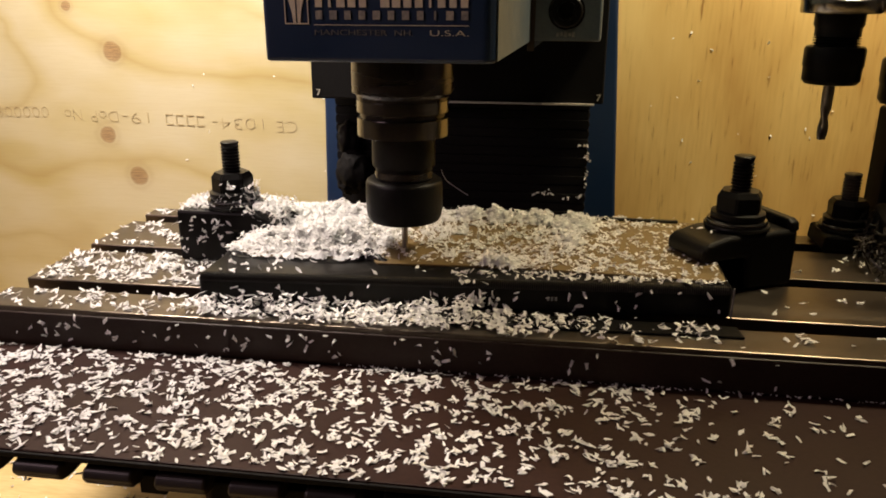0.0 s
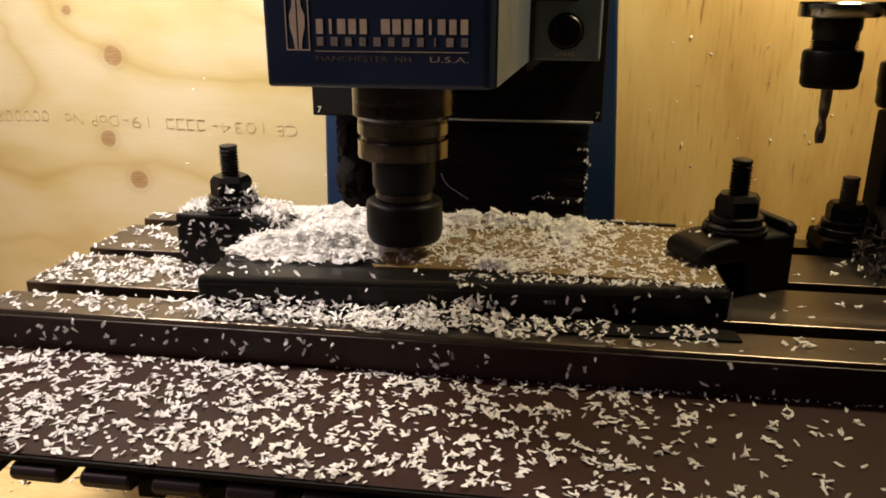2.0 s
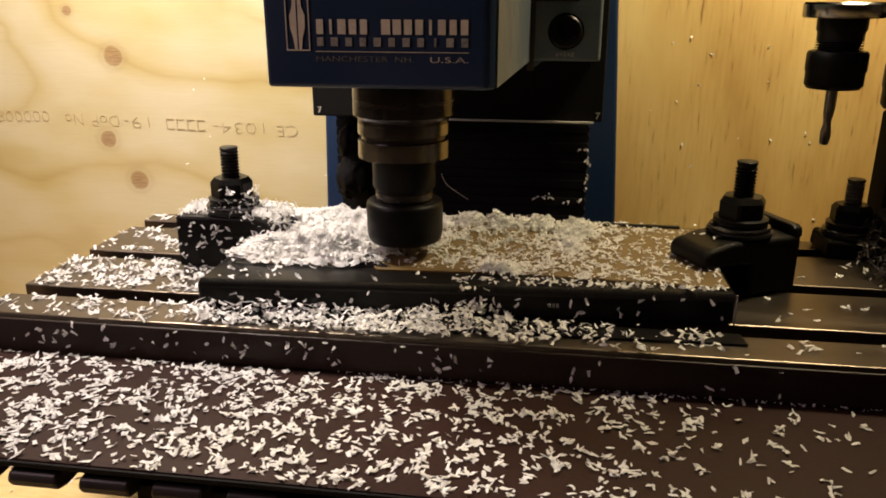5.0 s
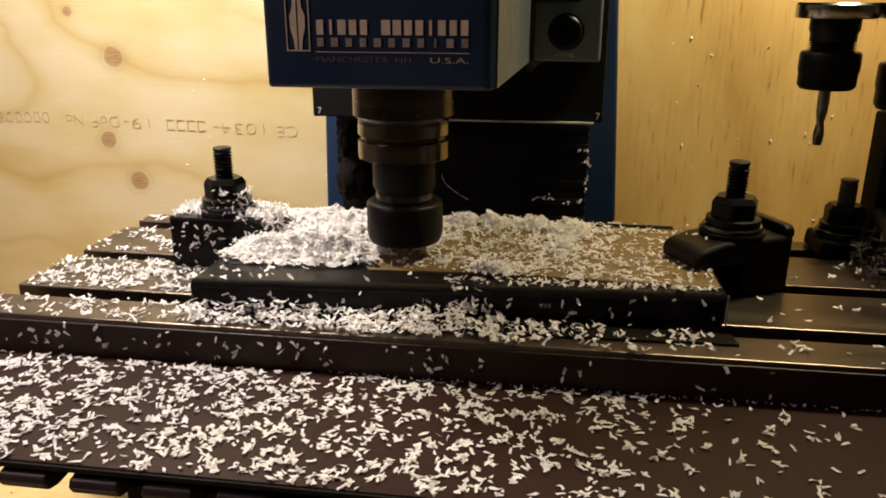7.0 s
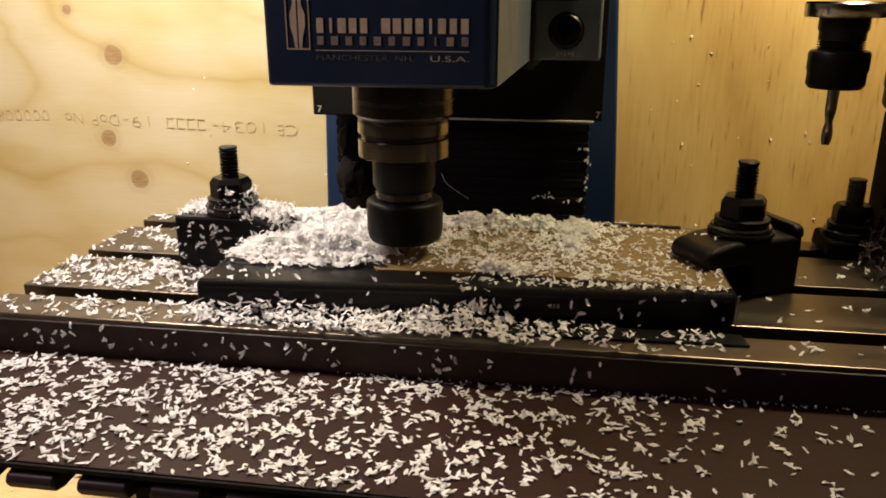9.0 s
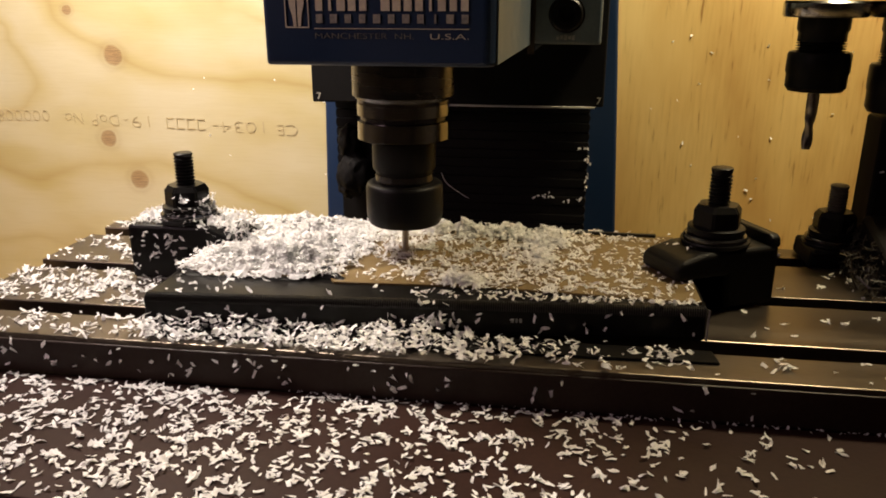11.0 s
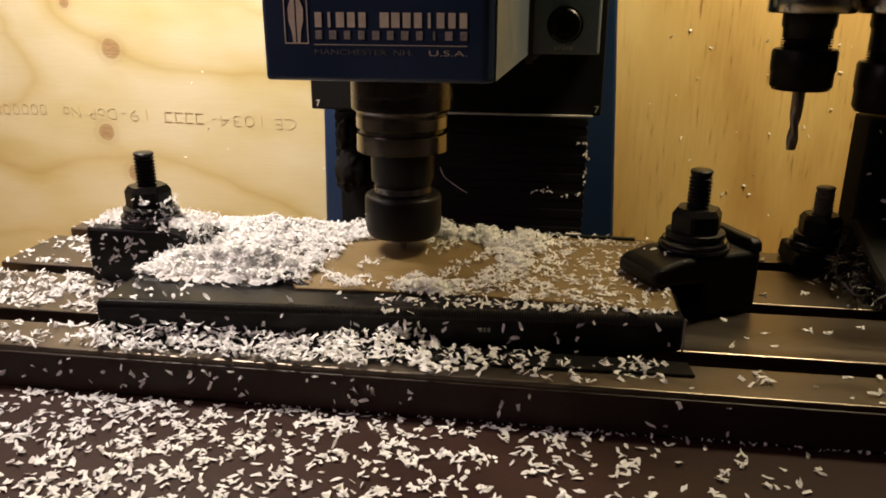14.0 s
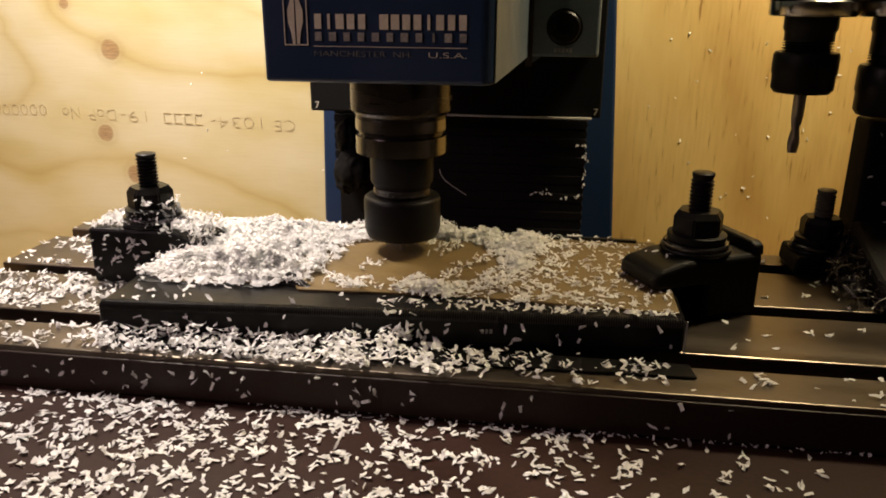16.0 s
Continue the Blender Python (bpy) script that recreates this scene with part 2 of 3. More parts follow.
def lathe(profile, x=0.0, y=0.0, n=48):
    """A profile of (radius, z) turned about an upright axis; closed at both ends."""
    bm = bmesh.new()
    rings = []
    for r, z in profile:
        rings.append([bm.verts.new((x + r * math.cos(2 * math.pi * k / n), y + r * math.sin(2 * math.pi * k / n), z)) for k in range(n)])
    for a, b in zip(rings, rings[1:]):
        for k in range(n):
            bm.faces.new((a[k], a[(k + 1) % n], b[(k + 1) % n], b[k]))
    bm.faces.new(rings[0][::-1]), bm.faces.new(rings[-1])
    return bm


def threaded(radius, z0, z1, pitch, x=0.0, y=0.0, n=20):
    """A stud with rolled thread ridges and a chamfered end."""
    profile, z = [(radius * 0.86, z0)], z0
    while z + pitch < z1 - pitch:
        profile += [(radius * 0.84, z + pitch * 0.12), (radius, z + pitch * 0.45), (radius, z + pitch * 0.62), (radius * 0.84, z + pitch * 0.95)]
        z += pitch
    profile += [(radius * 0.97, z1 - pitch * 0.8), (radius * 0.97, z1 - pitch * 0.3), (radius * 0.8, z1)]
    return lathe(profile, x, y, n)


def hexagon(across, z0, z1, x=0.0, y=0.0, turn=0.0, chamfer=0.0026):
    bm = bmesh.new()
    rows = []
    for r, z in ((across * 0.96, z0), (across, z0 + chamfer * 0.3), (across, z1 - chamfer), (across * 0.83, z1)):
        rows.append([bm.verts.new((x + r * math.cos(turn + math.pi * k / 3), y + r * math.sin(turn + math.pi * k / 3), z)) for k in range(6)])
    for a, b in zip(rows, rows[1:]):
        for k in range(6):
            bm.faces.new((a[k], a[(k + 1) % 6], b[(k + 1) % 6], b[k]))
    bm.faces.new(rows[0][::-1]), bm.faces.new(rows[-1])
    bmesh.ops.bevel(bm, geom=[e for e in bm.edges if abs(e.verts[0].co.z - e.verts[1].co.z) > 1e-4], offset=0.0007, segments=2, affect="EDGES")
    return bm


def thing(name, label, category, group="", kind="", at=(0, 0, 0)):
    ob = new(name)
    ob.empty_display_size = 0.01
    ob.location = at
    return tagged(ob, label, category, group, kind)


RIDERS = []


def rides(ob):
    """Marks a thing as carried by the cross-slide table."""
    RIDERS.append(ob)
    return ob


def lettering(name, words, wide, high, mat, m, parent, label="", thin=0.0):
    """Raised ink letters, centred, fitted to a width and a height."""
    cu = bpy.data.curves.new(name, "FONT")
    cu.body, cu.size, cu.extrude, cu.offset = words, 1.0, 0.01, -thin
    cu.align_x, cu.align_y = "CENTER", "CENTER"
    tmp = bpy.data.objects.new(name, cu)
    me = bpy.data.meshes.new_from_object(tmp)
    bpy.data.objects.remove(tmp)
    me.materials.clear()
    me.materials.append(mat)
    lo, hi = [[f(v.co[i] for v in me.vertices) for i in (0, 1)] for f in (min, max)]
    for v in me.vertices:
        v.co = Vector(((v.co.x - (lo[0] + hi[0]) / 2) * wide / (hi[0] - lo[0]), (v.co.y - (lo[1] + hi[1]) / 2) * high / (hi[1] - lo[1]), v.co.z * 0.012))
    ob = new(name, me)
    ob.parent, ob.matrix_basis = parent, m
    if label:
        tagged(ob, label)
    return ob


TOP = 0.160      # table surface
WORK = 0.1768    # top of the workpiece
AX, AY = -0.0705, 0.354   # spindle axis

# ---- setting ----
left = part("wall_back", slab(-0.90, 0.0400, 0.600, 0.618, 0.0, 0.80, 0), PLY)
tagged(left, "pale knotty pine plywood back panel of enclosure", "wall", kind="structure")
right = part("wall_panel", slab(0.0405, 0.80, 0.600, 0.618, 0.0, 0.80, 0.0006), PLY_R)
tagged(right, "orange streaky plywood back panel with upright grain", "wall", kind="structure")
# side panels and lid are added out of view, dark to hold bounce down
for nm, box, lab in (("wall_west", (-0.918, -0.90, -0.10, 0.618, 0.0, 0.80), "unseen dark enclosure side panel, limits bounced light"),
                     ("wall_east", (0.80, 0.818, -0.10, 0.618, 0.0, 0.80), "unseen dark enclosure side panel, limits bounced light")):
    tagged(part(nm, slab(*box, 0), ROOM), lab, "wall", kind="structure")
tagged(part("ceiling", slab(-0.918, 0.818, 0.05, 0.618, 0.80, 0.818, 0), ROOM), "unseen dark enclosure lid, limits bounced light", "ceiling", kind="structure")
tagged(part("floor", slab(-0.918, 0.818, -0.10, 0.618, 0.0, 0.020, 0), FLOOR_WOOD), "scuffed yellow-brown wooden enclosure floor with swarf", "floor", kind="structure")
for nm, box in (("wall_room_south", (-1.05, 0.95, -1.00, -0.95, -0.05, 1.20)), ("wall_room_west", (-1.10, -1.05, -1.00, 0.80, -0.05, 1.20)),
                ("wall_room_east", (0.95, 1.00, -1.00, 0.80, -0.05, 1.20)), ("wall_room_north", (-1.05, 0.95, 0.75, 0.80, -0.05, 1.20)),
                ("ceiling_room", (-1.10, 1.00, -1.00, 0.80, 1.20, 1.25)), ("floor_room", (-1.10, 1.00, -1.00, 0.80, -0.10, -0.05))):
    tagged(part(nm, slab(*box, 0), ROOM), "dim plain workshop room surface", "ceiling" if "ceil" in nm else "floor" if "floor" in nm else "wall", kind="structure")

# stamp on the plywood, upside down
for words, x, z, wide in (("CE", -0.2165, 0.1940, 0.0172), ("1034-", -0.2582, 0.1954, 0.0440), ("19-", -0.3478, 0.1979, 0.0230), ("DoP", -0.3761, 0.1987, 0.0245), ("No", -0.4043, 0.1995, 0.0155), ("000008", -0.4514, 0.2008, 0.0490)):
    lettering("stamp", words, wide, 0.0088, STAMP, pose(x, 0.5996, z, 90, 0, 0) @ pose(0, 0, 0, 0, 0, 181.0), left, "grey upside-down stamped ink lettering", 0.028)
for k in range(4):
    x, z = -0.2905 - 0.0091 * k, 0.1925 + 0.0002 * k
    bm = slab(x - 0.0032, x + 0.0032, 0.5993, 0.5999, z, z + 0.0007, 0)
    slab(x - 0.0032, x - 0.0025, 0.5993, 0.5999, z + 0.0010, z + 0.0078, 0, bm=bm)
    slab(x - 0.0032, x + 0.0032, 0.5993, 0.5999, z + 0.0081, z + 0.0088, 0, bm=bm)
    part("stamp_bar", bm, STAMP, left)


# ---- column and bellows ----
col = thing("machine_column", "dark blue painted steel column of milling machine", "machine column")
part("column_body", prism([(-0.1705, 0.0205), (0.0525, 0.0205), (0.0216, 0.600), (-0.156, 0.600)], "y", 0.540, 0.598, 0.002), BLUE, col)
part("guide_cover", slab(-0.1522, 0.0229, 0.530, 0.5396, 0.10, 0.60, 0.001), MATT, col, "black guideway cover on the column")
bell = thing("bellows", "black folded rubber way bellows under the carriage", "bellows")
for k in range(17):
    z = 0.127 + k * 0.0062
    west = -0.147 if z > 0.168 else -0.1275
    o = [(west, z), (0.0217, z), (0.0227, z + 0.0031), (0.0217, z + 0.0058), (west, z + 0.0058), (west - 0.0006, z + 0.0031)]
    part("fold", prism(o, "y", 0.505 + 0.0003 * (k % 2), 0.5296, 0.0003, 1), MATT, bell)


def lump(centre, size, seed, rough=0.22):
    """A crumpled rubber lump."""
    bm = bmesh.new()
    bmesh.ops.create_icosphere(bm, subdivisions=4, radius=1.0)
    for v in bm.verts:
        n = 1 + rough * noise.noise(v.co * 1.7 + Vector((seed, 0, 0))) + rough * 0.5 * noise.noise(v.co * 4.1 + Vector((0, seed, 0)))
        v.co = Vector([c + q * d * n for c, q, d in zip(centre, v.co, size)])
    return bm


for centre, size, seed in (((-0.1380, 0.5010, 0.2050), (0.0070, 0.008, 0.0110), 1.0), ((-0.1345, 0.4990, 0.1830), (0.0110, 0.010, 0.0145), 4.0), ((-0.1395, 0.5000, 0.1745), (0.0065, 0.008, 0.0085), 7.5)):
    part("crumpled_end", lump(centre, size, seed), MATT, bell, "crumpled outer end of the bellows", True)

# ---- milling head ----
head = thing("milling_head", "dark blue milling machine head with turned steel spindle nose", "milling head")
part("cover", prism([(-0.1151, 0.300), (-0.0270, 0.300), (-0.0236, 0.3030), (-0.0172, 0.4395), (-0.1274, 0.4395)], "z", 0.2636, 0.390, 0.0016, 3), BLUE, head)
# thin skin over the cover's side, its lit look put into the colour
part("side_panel", prism([(-0.0230, 0.3035), (-0.0156, 0.4390), (-0.0174, 0.4390), (-0.0248, 0.3035)], "z", 0.2644, 0.389, 0), BLUE_LIT, head, "blue side of the head cover, painted lighter as lit")
part("mounting_block", slab(-0.131, 0.0229, 0.440, 0.478, 0.2644, 0.390, 0.0015), BLOCK, head, "grey-blue mounting block")
# dark brown strip between cover and block
part("gap_strip", slab(-0.0171, -0.0133, 0.4392, 0.4399, 0.2590, 0.389, 0.0002), STRIP, head, "dark brown joint behind the cover")
part("corner_web", prism([(-0.0132, 0.2606), (-0.0086, 0.2643), (-0.0132, 0.2643)], "y", 0.4402, 0.4700, 0.0003, 1), BLUE_LIT, head)
b = part("bolt", lathe([(0.0012, 0.0), (0.0080, 0.0), (0.0088, 0.0008), (0.0088, 0.0036), (0.0078, 0.0046), (0.0052, 0.0046), (0.0050, 0.0012), (0.0, 0.0012)], n=40), BLACK, head, "black socket-head bolt", True)
b.matrix_basis = pose(0.0036, 0.4399, 0.2803, 90)
bm = bmesh.new()
inner, outer = [[[bm.verts.new((r * math.cos(math.pi * k / 3 + 0.4), r * math.sin(math.pi * k / 3 + 0.4), z)) for k in range(6)] for z in (0.0016, 0.0047)] for r in (0.0044, 0.0056)]
for k in range(6):
    n = (k + 1) % 6
    bm.faces.new((inner[0][k], inner[0][n], inner[1][n], inner[1][k])), bm.faces.new((outer[0][k], outer[1][k], outer[1][n], outer[0][n]))
    bm.faces.new((inner[1][k], inner[1][n], outer[1][n], outer[1][k])), bm.faces.new((inner[0][k], outer[0][k], outer[0][n], inner[0][n]))
part("hexagon_socket", bm, BLACK, b, "dark hexagonal socket")
part("bolt_seat", lathe([(0.0089, 0.0), (0.0089, 0.0006), (0.0097, 0.0006), (0.0099, 0.0)], n=40), STEEL_DARK, b, "worn steel rim of the counterbore", True)
for k in range(5):
    part("stamp_bar", slab(-0.0015 + 0.0021 * k, 0.0001 + 0.0021 * k, 0.4395, 0.43995, 0.2668 + 0.0004 * (k % 2), 0.2690 + 0.0003 * (k % 3), 0), PRINT_DIM, head)
part("grip_rod", slab(-0.0201, 0.0109, 0.4330, 0.4398, 0.2958, 0.3050, 0.0022, 3), BLACK, head, "black rounded rod across the block")
part("carriage_plate", slab(-0.1546, 0.0286, 0.4785, 0.500, 0.2253, 0.390, 0.001), MATT, head, "black carriage plate")
part("wiper_edge", slab(-0.0735, 0.0232, 0.4755, 0.4783, 0.2247, 0.2257, 0), WIPER, head, "thin bright metal wiper edge")
for x in (-0.1500, 0.0256):
    lettering("scale_mark", "7", 0.0026, 0.0040, PRINT, pose(x, 0.4782, 0.2292, 90), head, "small cream numeral")
# maker's plate on the cover: emblem frame, figure and rows of plain bars
FRONT = 0.2997
for box in ((-0.1061, -0.1057, 0.2784, 0.2985), (-0.0969, -0.0965, 0.2784, 0.2985), (-0.1061, -0.0965, 0.2779, 0.2784), (-0.1061, -0.0965, 0.2985, 0.2990)):
    part("emblem_frame", slab(box[0], box[1], FRONT - 0.0003, FRONT, box[2], box[3], 0), PRINT, head)
for s in (-1, 1):
    o = [(-0.1013 + s * a, z + 0.0017) for a, z in ((0.0003, 0.2768), (0.0014, 0.2768), (0.0019, 0.2810), (0.0030, 0.2850), (0.0031, 0.2895), (0.0018, 0.2930), (0.0017, 0.2965), (0.0003, 0.2975))]
    part("emblem_half", prism(o, "y", FRONT - 0.0003, FRONT, 0), PRINT, head, "cream half of an abstract emblem")


def bars(widths, x0, x1, z, h, mat):
    """A row of plain upright bars of letter size; 0 makes a gap between words."""
    step = (x1 - x0) / len(widths)
    for k, w in enumerate(widths):
        if w:
            c = x0 + (k + 0.5) * step
            part("print_bar", slab(c - w * step / 2, c + w * step / 2, FRONT - 0.0003, FRONT, z, z + h, 0), mat, head)


bars([0.62, 0.24, 0.74, 0.68, 0.64, 0, 0.80, 0.74, 0.70, 0.68, 0.24, 0.68, 0.62, 0.66], -0.0945, -0.0334, 0.2843, 0.0056, PRINT)
bars([0.46, 0.50, 0.44, 0.44, 0.50, 0.44, 0.50, 0.44, 0.14, 0.50, 0.46], -0.0952, -0.0326, 0.2798, 0.0033, PRINT_DIM)
part("print_rule", slab(-0.0944, -0.0338, FRONT - 0.0003, FRONT, 0.2776, 0.2779, 0), PRINT, head)
lettering("place_name", "MANCHESTER  NH.", 0.0390, 0.0021, PRINT_FAINT, pose(-0.0748, FRONT, 0.2750, 90), head, "half-rubbed-off cream lettering", 0.012)
lettering("place_name", "U.S.A.", 0.0148, 0.0021, PRINT, pose(-0.0414, FRONT, 0.2750, 90), head, "cream lettering", 0.010)

spindle = part("spindle", lathe([(0.0236, 0.266), (0.0236, 0.2460), (0.0225, 0.2452), (0.0214, 0.2440), (0.0212, 0.2405), (0.0212, 0.2370), (0.0200, 0.2365), (0.0200, 0.2347), (0.0212, 0.2342), (0.0212, 0.2262), (0.0202, 0.2255), (0.0175, 0.2252)], 0, 0, 64), STEEL_DARK, head, "turned steel spindle nose", True)
spindle.location = (AX, AY, 0.0004)
part("ring", lathe([(0.0210, 0.2425), (0.02155, 0.2424), (0.0216, 0.2372), (0.0210, 0.2370)], n=64), STEEL, spindle, "bright steel ring", True)
part("ring", lathe([(0.0210, 0.2344), (0.02155, 0.2343), (0.0216, 0.2262), (0.0205, 0.2258)], n=64), STEEL, spindle, "bright steel ring", True)
part("holder_body", lathe([(0.0151, 0.2256), (0.0151, 0.2120), (0.0148, 0.2112), (0.0136, 0.2110), (0.0135, 0.2030), (0.0120, 0.2020)], n=48), BLACK, spindle, "black collet holder body", True)
part("collet_nut", lathe([(0.0136, 0.2046), (0.0172, 0.2046), (0.0180, 0.2040), (0.0185, 0.2026), (0.0185, 0.1895), (0.0179, 0.1865), (0.0170, 0.1848), (0.0130, 0.1842), (0.006, 0.1843)], n=48), BLACK, spindle, "black collet nut", True)
part("thread_ring", lathe([(0.0134, 0.2092), (0.01385, 0.2090), (0.01385, 0.2058), (0.0134, 0.2054)], n=48), STEEL_DARK, spindle, "burnished ring above the nut", True)
part("end_mill", lathe([(0.0016, 0.1855), (0.0016, 0.1740), (0.0014, 0.1735), (0.0016, 0.1700), (0.0014, 0.1690), (0.0015, 0.1650)], n=16), CARBIDE, spindle, "slim grey end mill", True)

# ---- machine base under the table ----
base = thing("machine_base", "dark cast-iron machine base on wooden floor", "machine base")
part("bed", slab(-0.150, 0.140, 0.275, 0.538, 0.0205, 0.090, 0.003), IRON_DARK, base)
part("saddle", slab(-0.130, 0.120, 0.262, 0.480, 0.0905, 0.1190, 0.002), IRON_DARK, base)

# ---- cross-slide table ----
table = rides(thing("slotted_table", "dark ground cast-iron machine table with three long slots", "machine table"))
X0, X1 = -0.2625, 0.330
for y0, y1 in ((0.4487, 0.4655), (0.3870, 0.4347), (0.3308, 0.3758), (0.2958, 0.3187)):
    part("table_rail", slab(X0, X1, y0, y1, TOP - 0.0085, TOP, 0.0007), IRON, table)
# body, slot webs and front face: darker and browner than the rails
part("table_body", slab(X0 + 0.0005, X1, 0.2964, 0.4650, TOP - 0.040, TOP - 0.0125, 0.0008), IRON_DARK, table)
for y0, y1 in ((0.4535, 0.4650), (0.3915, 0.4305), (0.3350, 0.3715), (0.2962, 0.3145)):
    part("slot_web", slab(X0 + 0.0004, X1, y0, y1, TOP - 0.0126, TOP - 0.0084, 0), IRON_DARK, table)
part("front_face", slab(X0, X1, 0.2945, 0.2961, TOP - 0.0178, TOP - 0.0022, 0.0006), IRON_DARK, table, "dark brown front face")

# ---- apron cover before the table ----
apron = rides(thing("apron_cover", "brown oily sheet cover strewn with white shavings", "way cover"))
apron.matrix_basis = pose(-0.006, 0, 0.1422)
part("sheet", slab(-0.310, 0.330, 0.2134, 0.2940, -0.0022, 0.0, 0.0006), APRON, apron)
part("front_lip", slab(-0.310, 0.330, 0.2119, 0.2132, -0.0024, -0.0004, 0.0004), MATT, apron)
part("rear_sheet", slab(-0.310, 0.330, 0.2860, 0.2943, -0.0050, -0.0026, 0.0003), APRON, apron)
chain = rides(thing("link_chain", "black plastic cable chain with rounded links under apron", "cable chain"))
for k in range(18):
    x = -0.2155 + k * 0.0273
    z = 0.1346 - 0.010 * (x + 0.18)
    o = [(0.2390, z - 0.004), (0.2180, z - 0.0050), (0.2130, z - 0.0038), (0.2110, z - 0.0006), (0.2125, z + 0.0024), (0.2170, z + 0.0034), (0.2390, z + 0.0036)]
    link = part("link", prism(o, "x", x, x + 0.0190, 0.0012, 3), LINK, chain)
    if k > 2:
        part("web", slab(x - 0.0100, x + 0.0002, 0.2190, 0.2380, z - 0.010, z - 0.002, 0.0006), MATT, link)
part("carrier", slab(-0.112, 0.330, 0.2392, 0.2500, 0.105, 0.1265, 0.001), MATT, chain)

# ---- workpiece ----
work = rides(thing("workpiece", "brown board wrapped in glossy black, clamped for milling", "workpiece"))
part("wrapped_body", prism([(-0.1591, 0.3095), (0.0812, 0.3274), (0.0825, 0.4265), (-0.1590, 0.4320)], "z", 0.1606, 0.1757, 0.0024, 3), WRAP, work)
part("board_face", prism([(-0.1530, 0.3440), (-0.1416, 0.3350), (-0.0989, 0.3378), (-0.0900, 0.3490), (-0.0800, 0.3338), (-0.0308, 0.3368), (-0.0072, 0.3372), (0.0235, 0.3352), (0.0790, 0.3322), (0.0795, 0.4245), (-0.1550, 0.4295)], "z", 0.1745, WORK, 0.0003, 1), BOARD, work, "milled brown board face")
bm = bmesh.new()
bmesh.ops.create_grid(bm, x_segments=70, y_segments=8, size=1.0)
for v in bm.verts:
    x = -0.1150 + 0.0390 * v.co.x
    mid = 0.3372 + 0.0060 * math.exp(-((x + 0.088) / 0.0075) ** 2)
    crest = 0.0003 + 0.0007 * (0.5 + 0.5 * noise.noise(Vector((x * 160, 2.0, 0)))) + 0.0052 * math.exp(-((x + 0.0870) / 0.0085) ** 2) * (0.75 + 0.5 * noise.noise(Vector((x * 420, 5.0, 0))))
    u = v.co.y + 0.15 * noise.noise(Vector((x * 300, v.co.y * 2, 1)))
    v.co = Vector((x, mid + 0.0032 * u, 0.1759 + crest * max(0.0, 1 - u * u)))
part("torn_film", bm, WRAP, work, "ragged torn edge of black film", True)
part("rear_rim", prism([(-0.1550, 0.4262), (0.0700, 0.4215), (0.0706, 0.4245), (-0.1550, 0.4292)], "z", 0.1760, 0.1781, 0.0004, 1), WRAP, work, "thin black rim behind the board")
ribs = bmesh.new()
for k in range(250):
    f = (k + 0.5) / 250
    x, y = -0.1580 + 0.2385 * f, 0.3096 + 0.0178 * f
    arc = [(y + 0.0026 - 0.0027 * math.sin(a), 0.1733 + 0.0026 * math.cos(a)) for a in (-0.7, -0.1, 0.3, 0.7, 1.1, 1.57)] + [(y - 0.0001, 0.1722)]
    low = [ribs.verts.new((x - 0.00026, v - 0.00002, w - 0.0001)) for v, w in arc]
    top = [ribs.verts.new((x, v - 0.00016, w + 0.00016)) for v, w in arc]
    end = [ribs.verts.new((x + 0.00026, v - 0.00002, w - 0.0001)) for v, w in arc]
    for a, c in ((low, top), (top, end)):
        for n in range(6):
            ribs.faces.new((a[n], a[n + 1], c[n + 1], c[n]))
part("ribbed_edge", ribs, RIBS, work, "finely ribbed black edge")
for k in range(3):
    part("mark", slab(0.0003 + 0.0017 * k, 0.0014 + 0.0017 * k, 0.3208 + 0.00013 * k, 0.3212 + 0.00013 * k, 0.1675, 0.1692, 0), PRINT_DIM, work, "tiny grey mark")
part("backing_strip", prism([(-0.1510, 0.3005), (0.0834, 0.3080), (0.0822, 0.3186), (-0.1510, 0.3185)], "z", 0.1602, 0.1612, 0.0003, 1), WRAP, work, "flat black strip under the board")
part("end_edge", slab(0.0811, 0.0817, 0.3272, 0.3280, 0.1612, 0.1752, 0), PRINT_DIM, work, "pale cut edge")


# ---- clamps ----
def clamp(x, y, base, nutz, top, radius, turn, steel=BLACK):
    """A stud with a tall flanged nut and washers over a black step clamp."""
    ob = rides(thing("clamp_stud", "black threaded stud with hexagon flange nut and washers", "stud", "clamp studs"))
    part("stud", threaded(radius, base, top, 0.00165, x, y), steel, ob, smooth=True)
    part("nut", hexagon(radius * 2.28, nutz, nutz + 0.0110, x, y, turn), BLACK, ob)
    part("flange", lathe([(radius * 2.1, nutz + 0.0012), (radius * 2.55, nutz + 0.0004), (radius * 2.55, nutz - 0.0022), (radius * 2.4, nutz - 0.0028)], x, y), BLACK, ob, smooth=True)
    part("washer", lathe([(radius * 1.2, nutz - 0.0029), (radius * 2.75, nutz - 0.0030), (radius * 2.85, nutz - 0.0036), (radius * 2.85, nutz - 0.0048), (radius * 2.7, nutz - 0.0052)], x, y), STEEL_DARK, ob, "greyish steel washer", True)
    part("washer", lathe([(radius * 1.2, nutz - 0.0053), (radius * 3.05, nutz - 0.0054), (radius * 3.1, nutz - 0.0062), (radius * 3.0, nutz - 0.0072)], x, y), BLACK, ob, smooth=True)
    return ob


clamp(-0.1693, 0.380, 0.1605, 0.1965, 0.2238, 0.0049, 0.35)
clamp(0.0908, 0.378, 0.1605, 0.1968, 0.2248, 0.0050, 0.20)
clamp(0.1665, 0.447, 0.1605, 0.1775, 0.2030, 0.0048, 0.5, DUSTY)

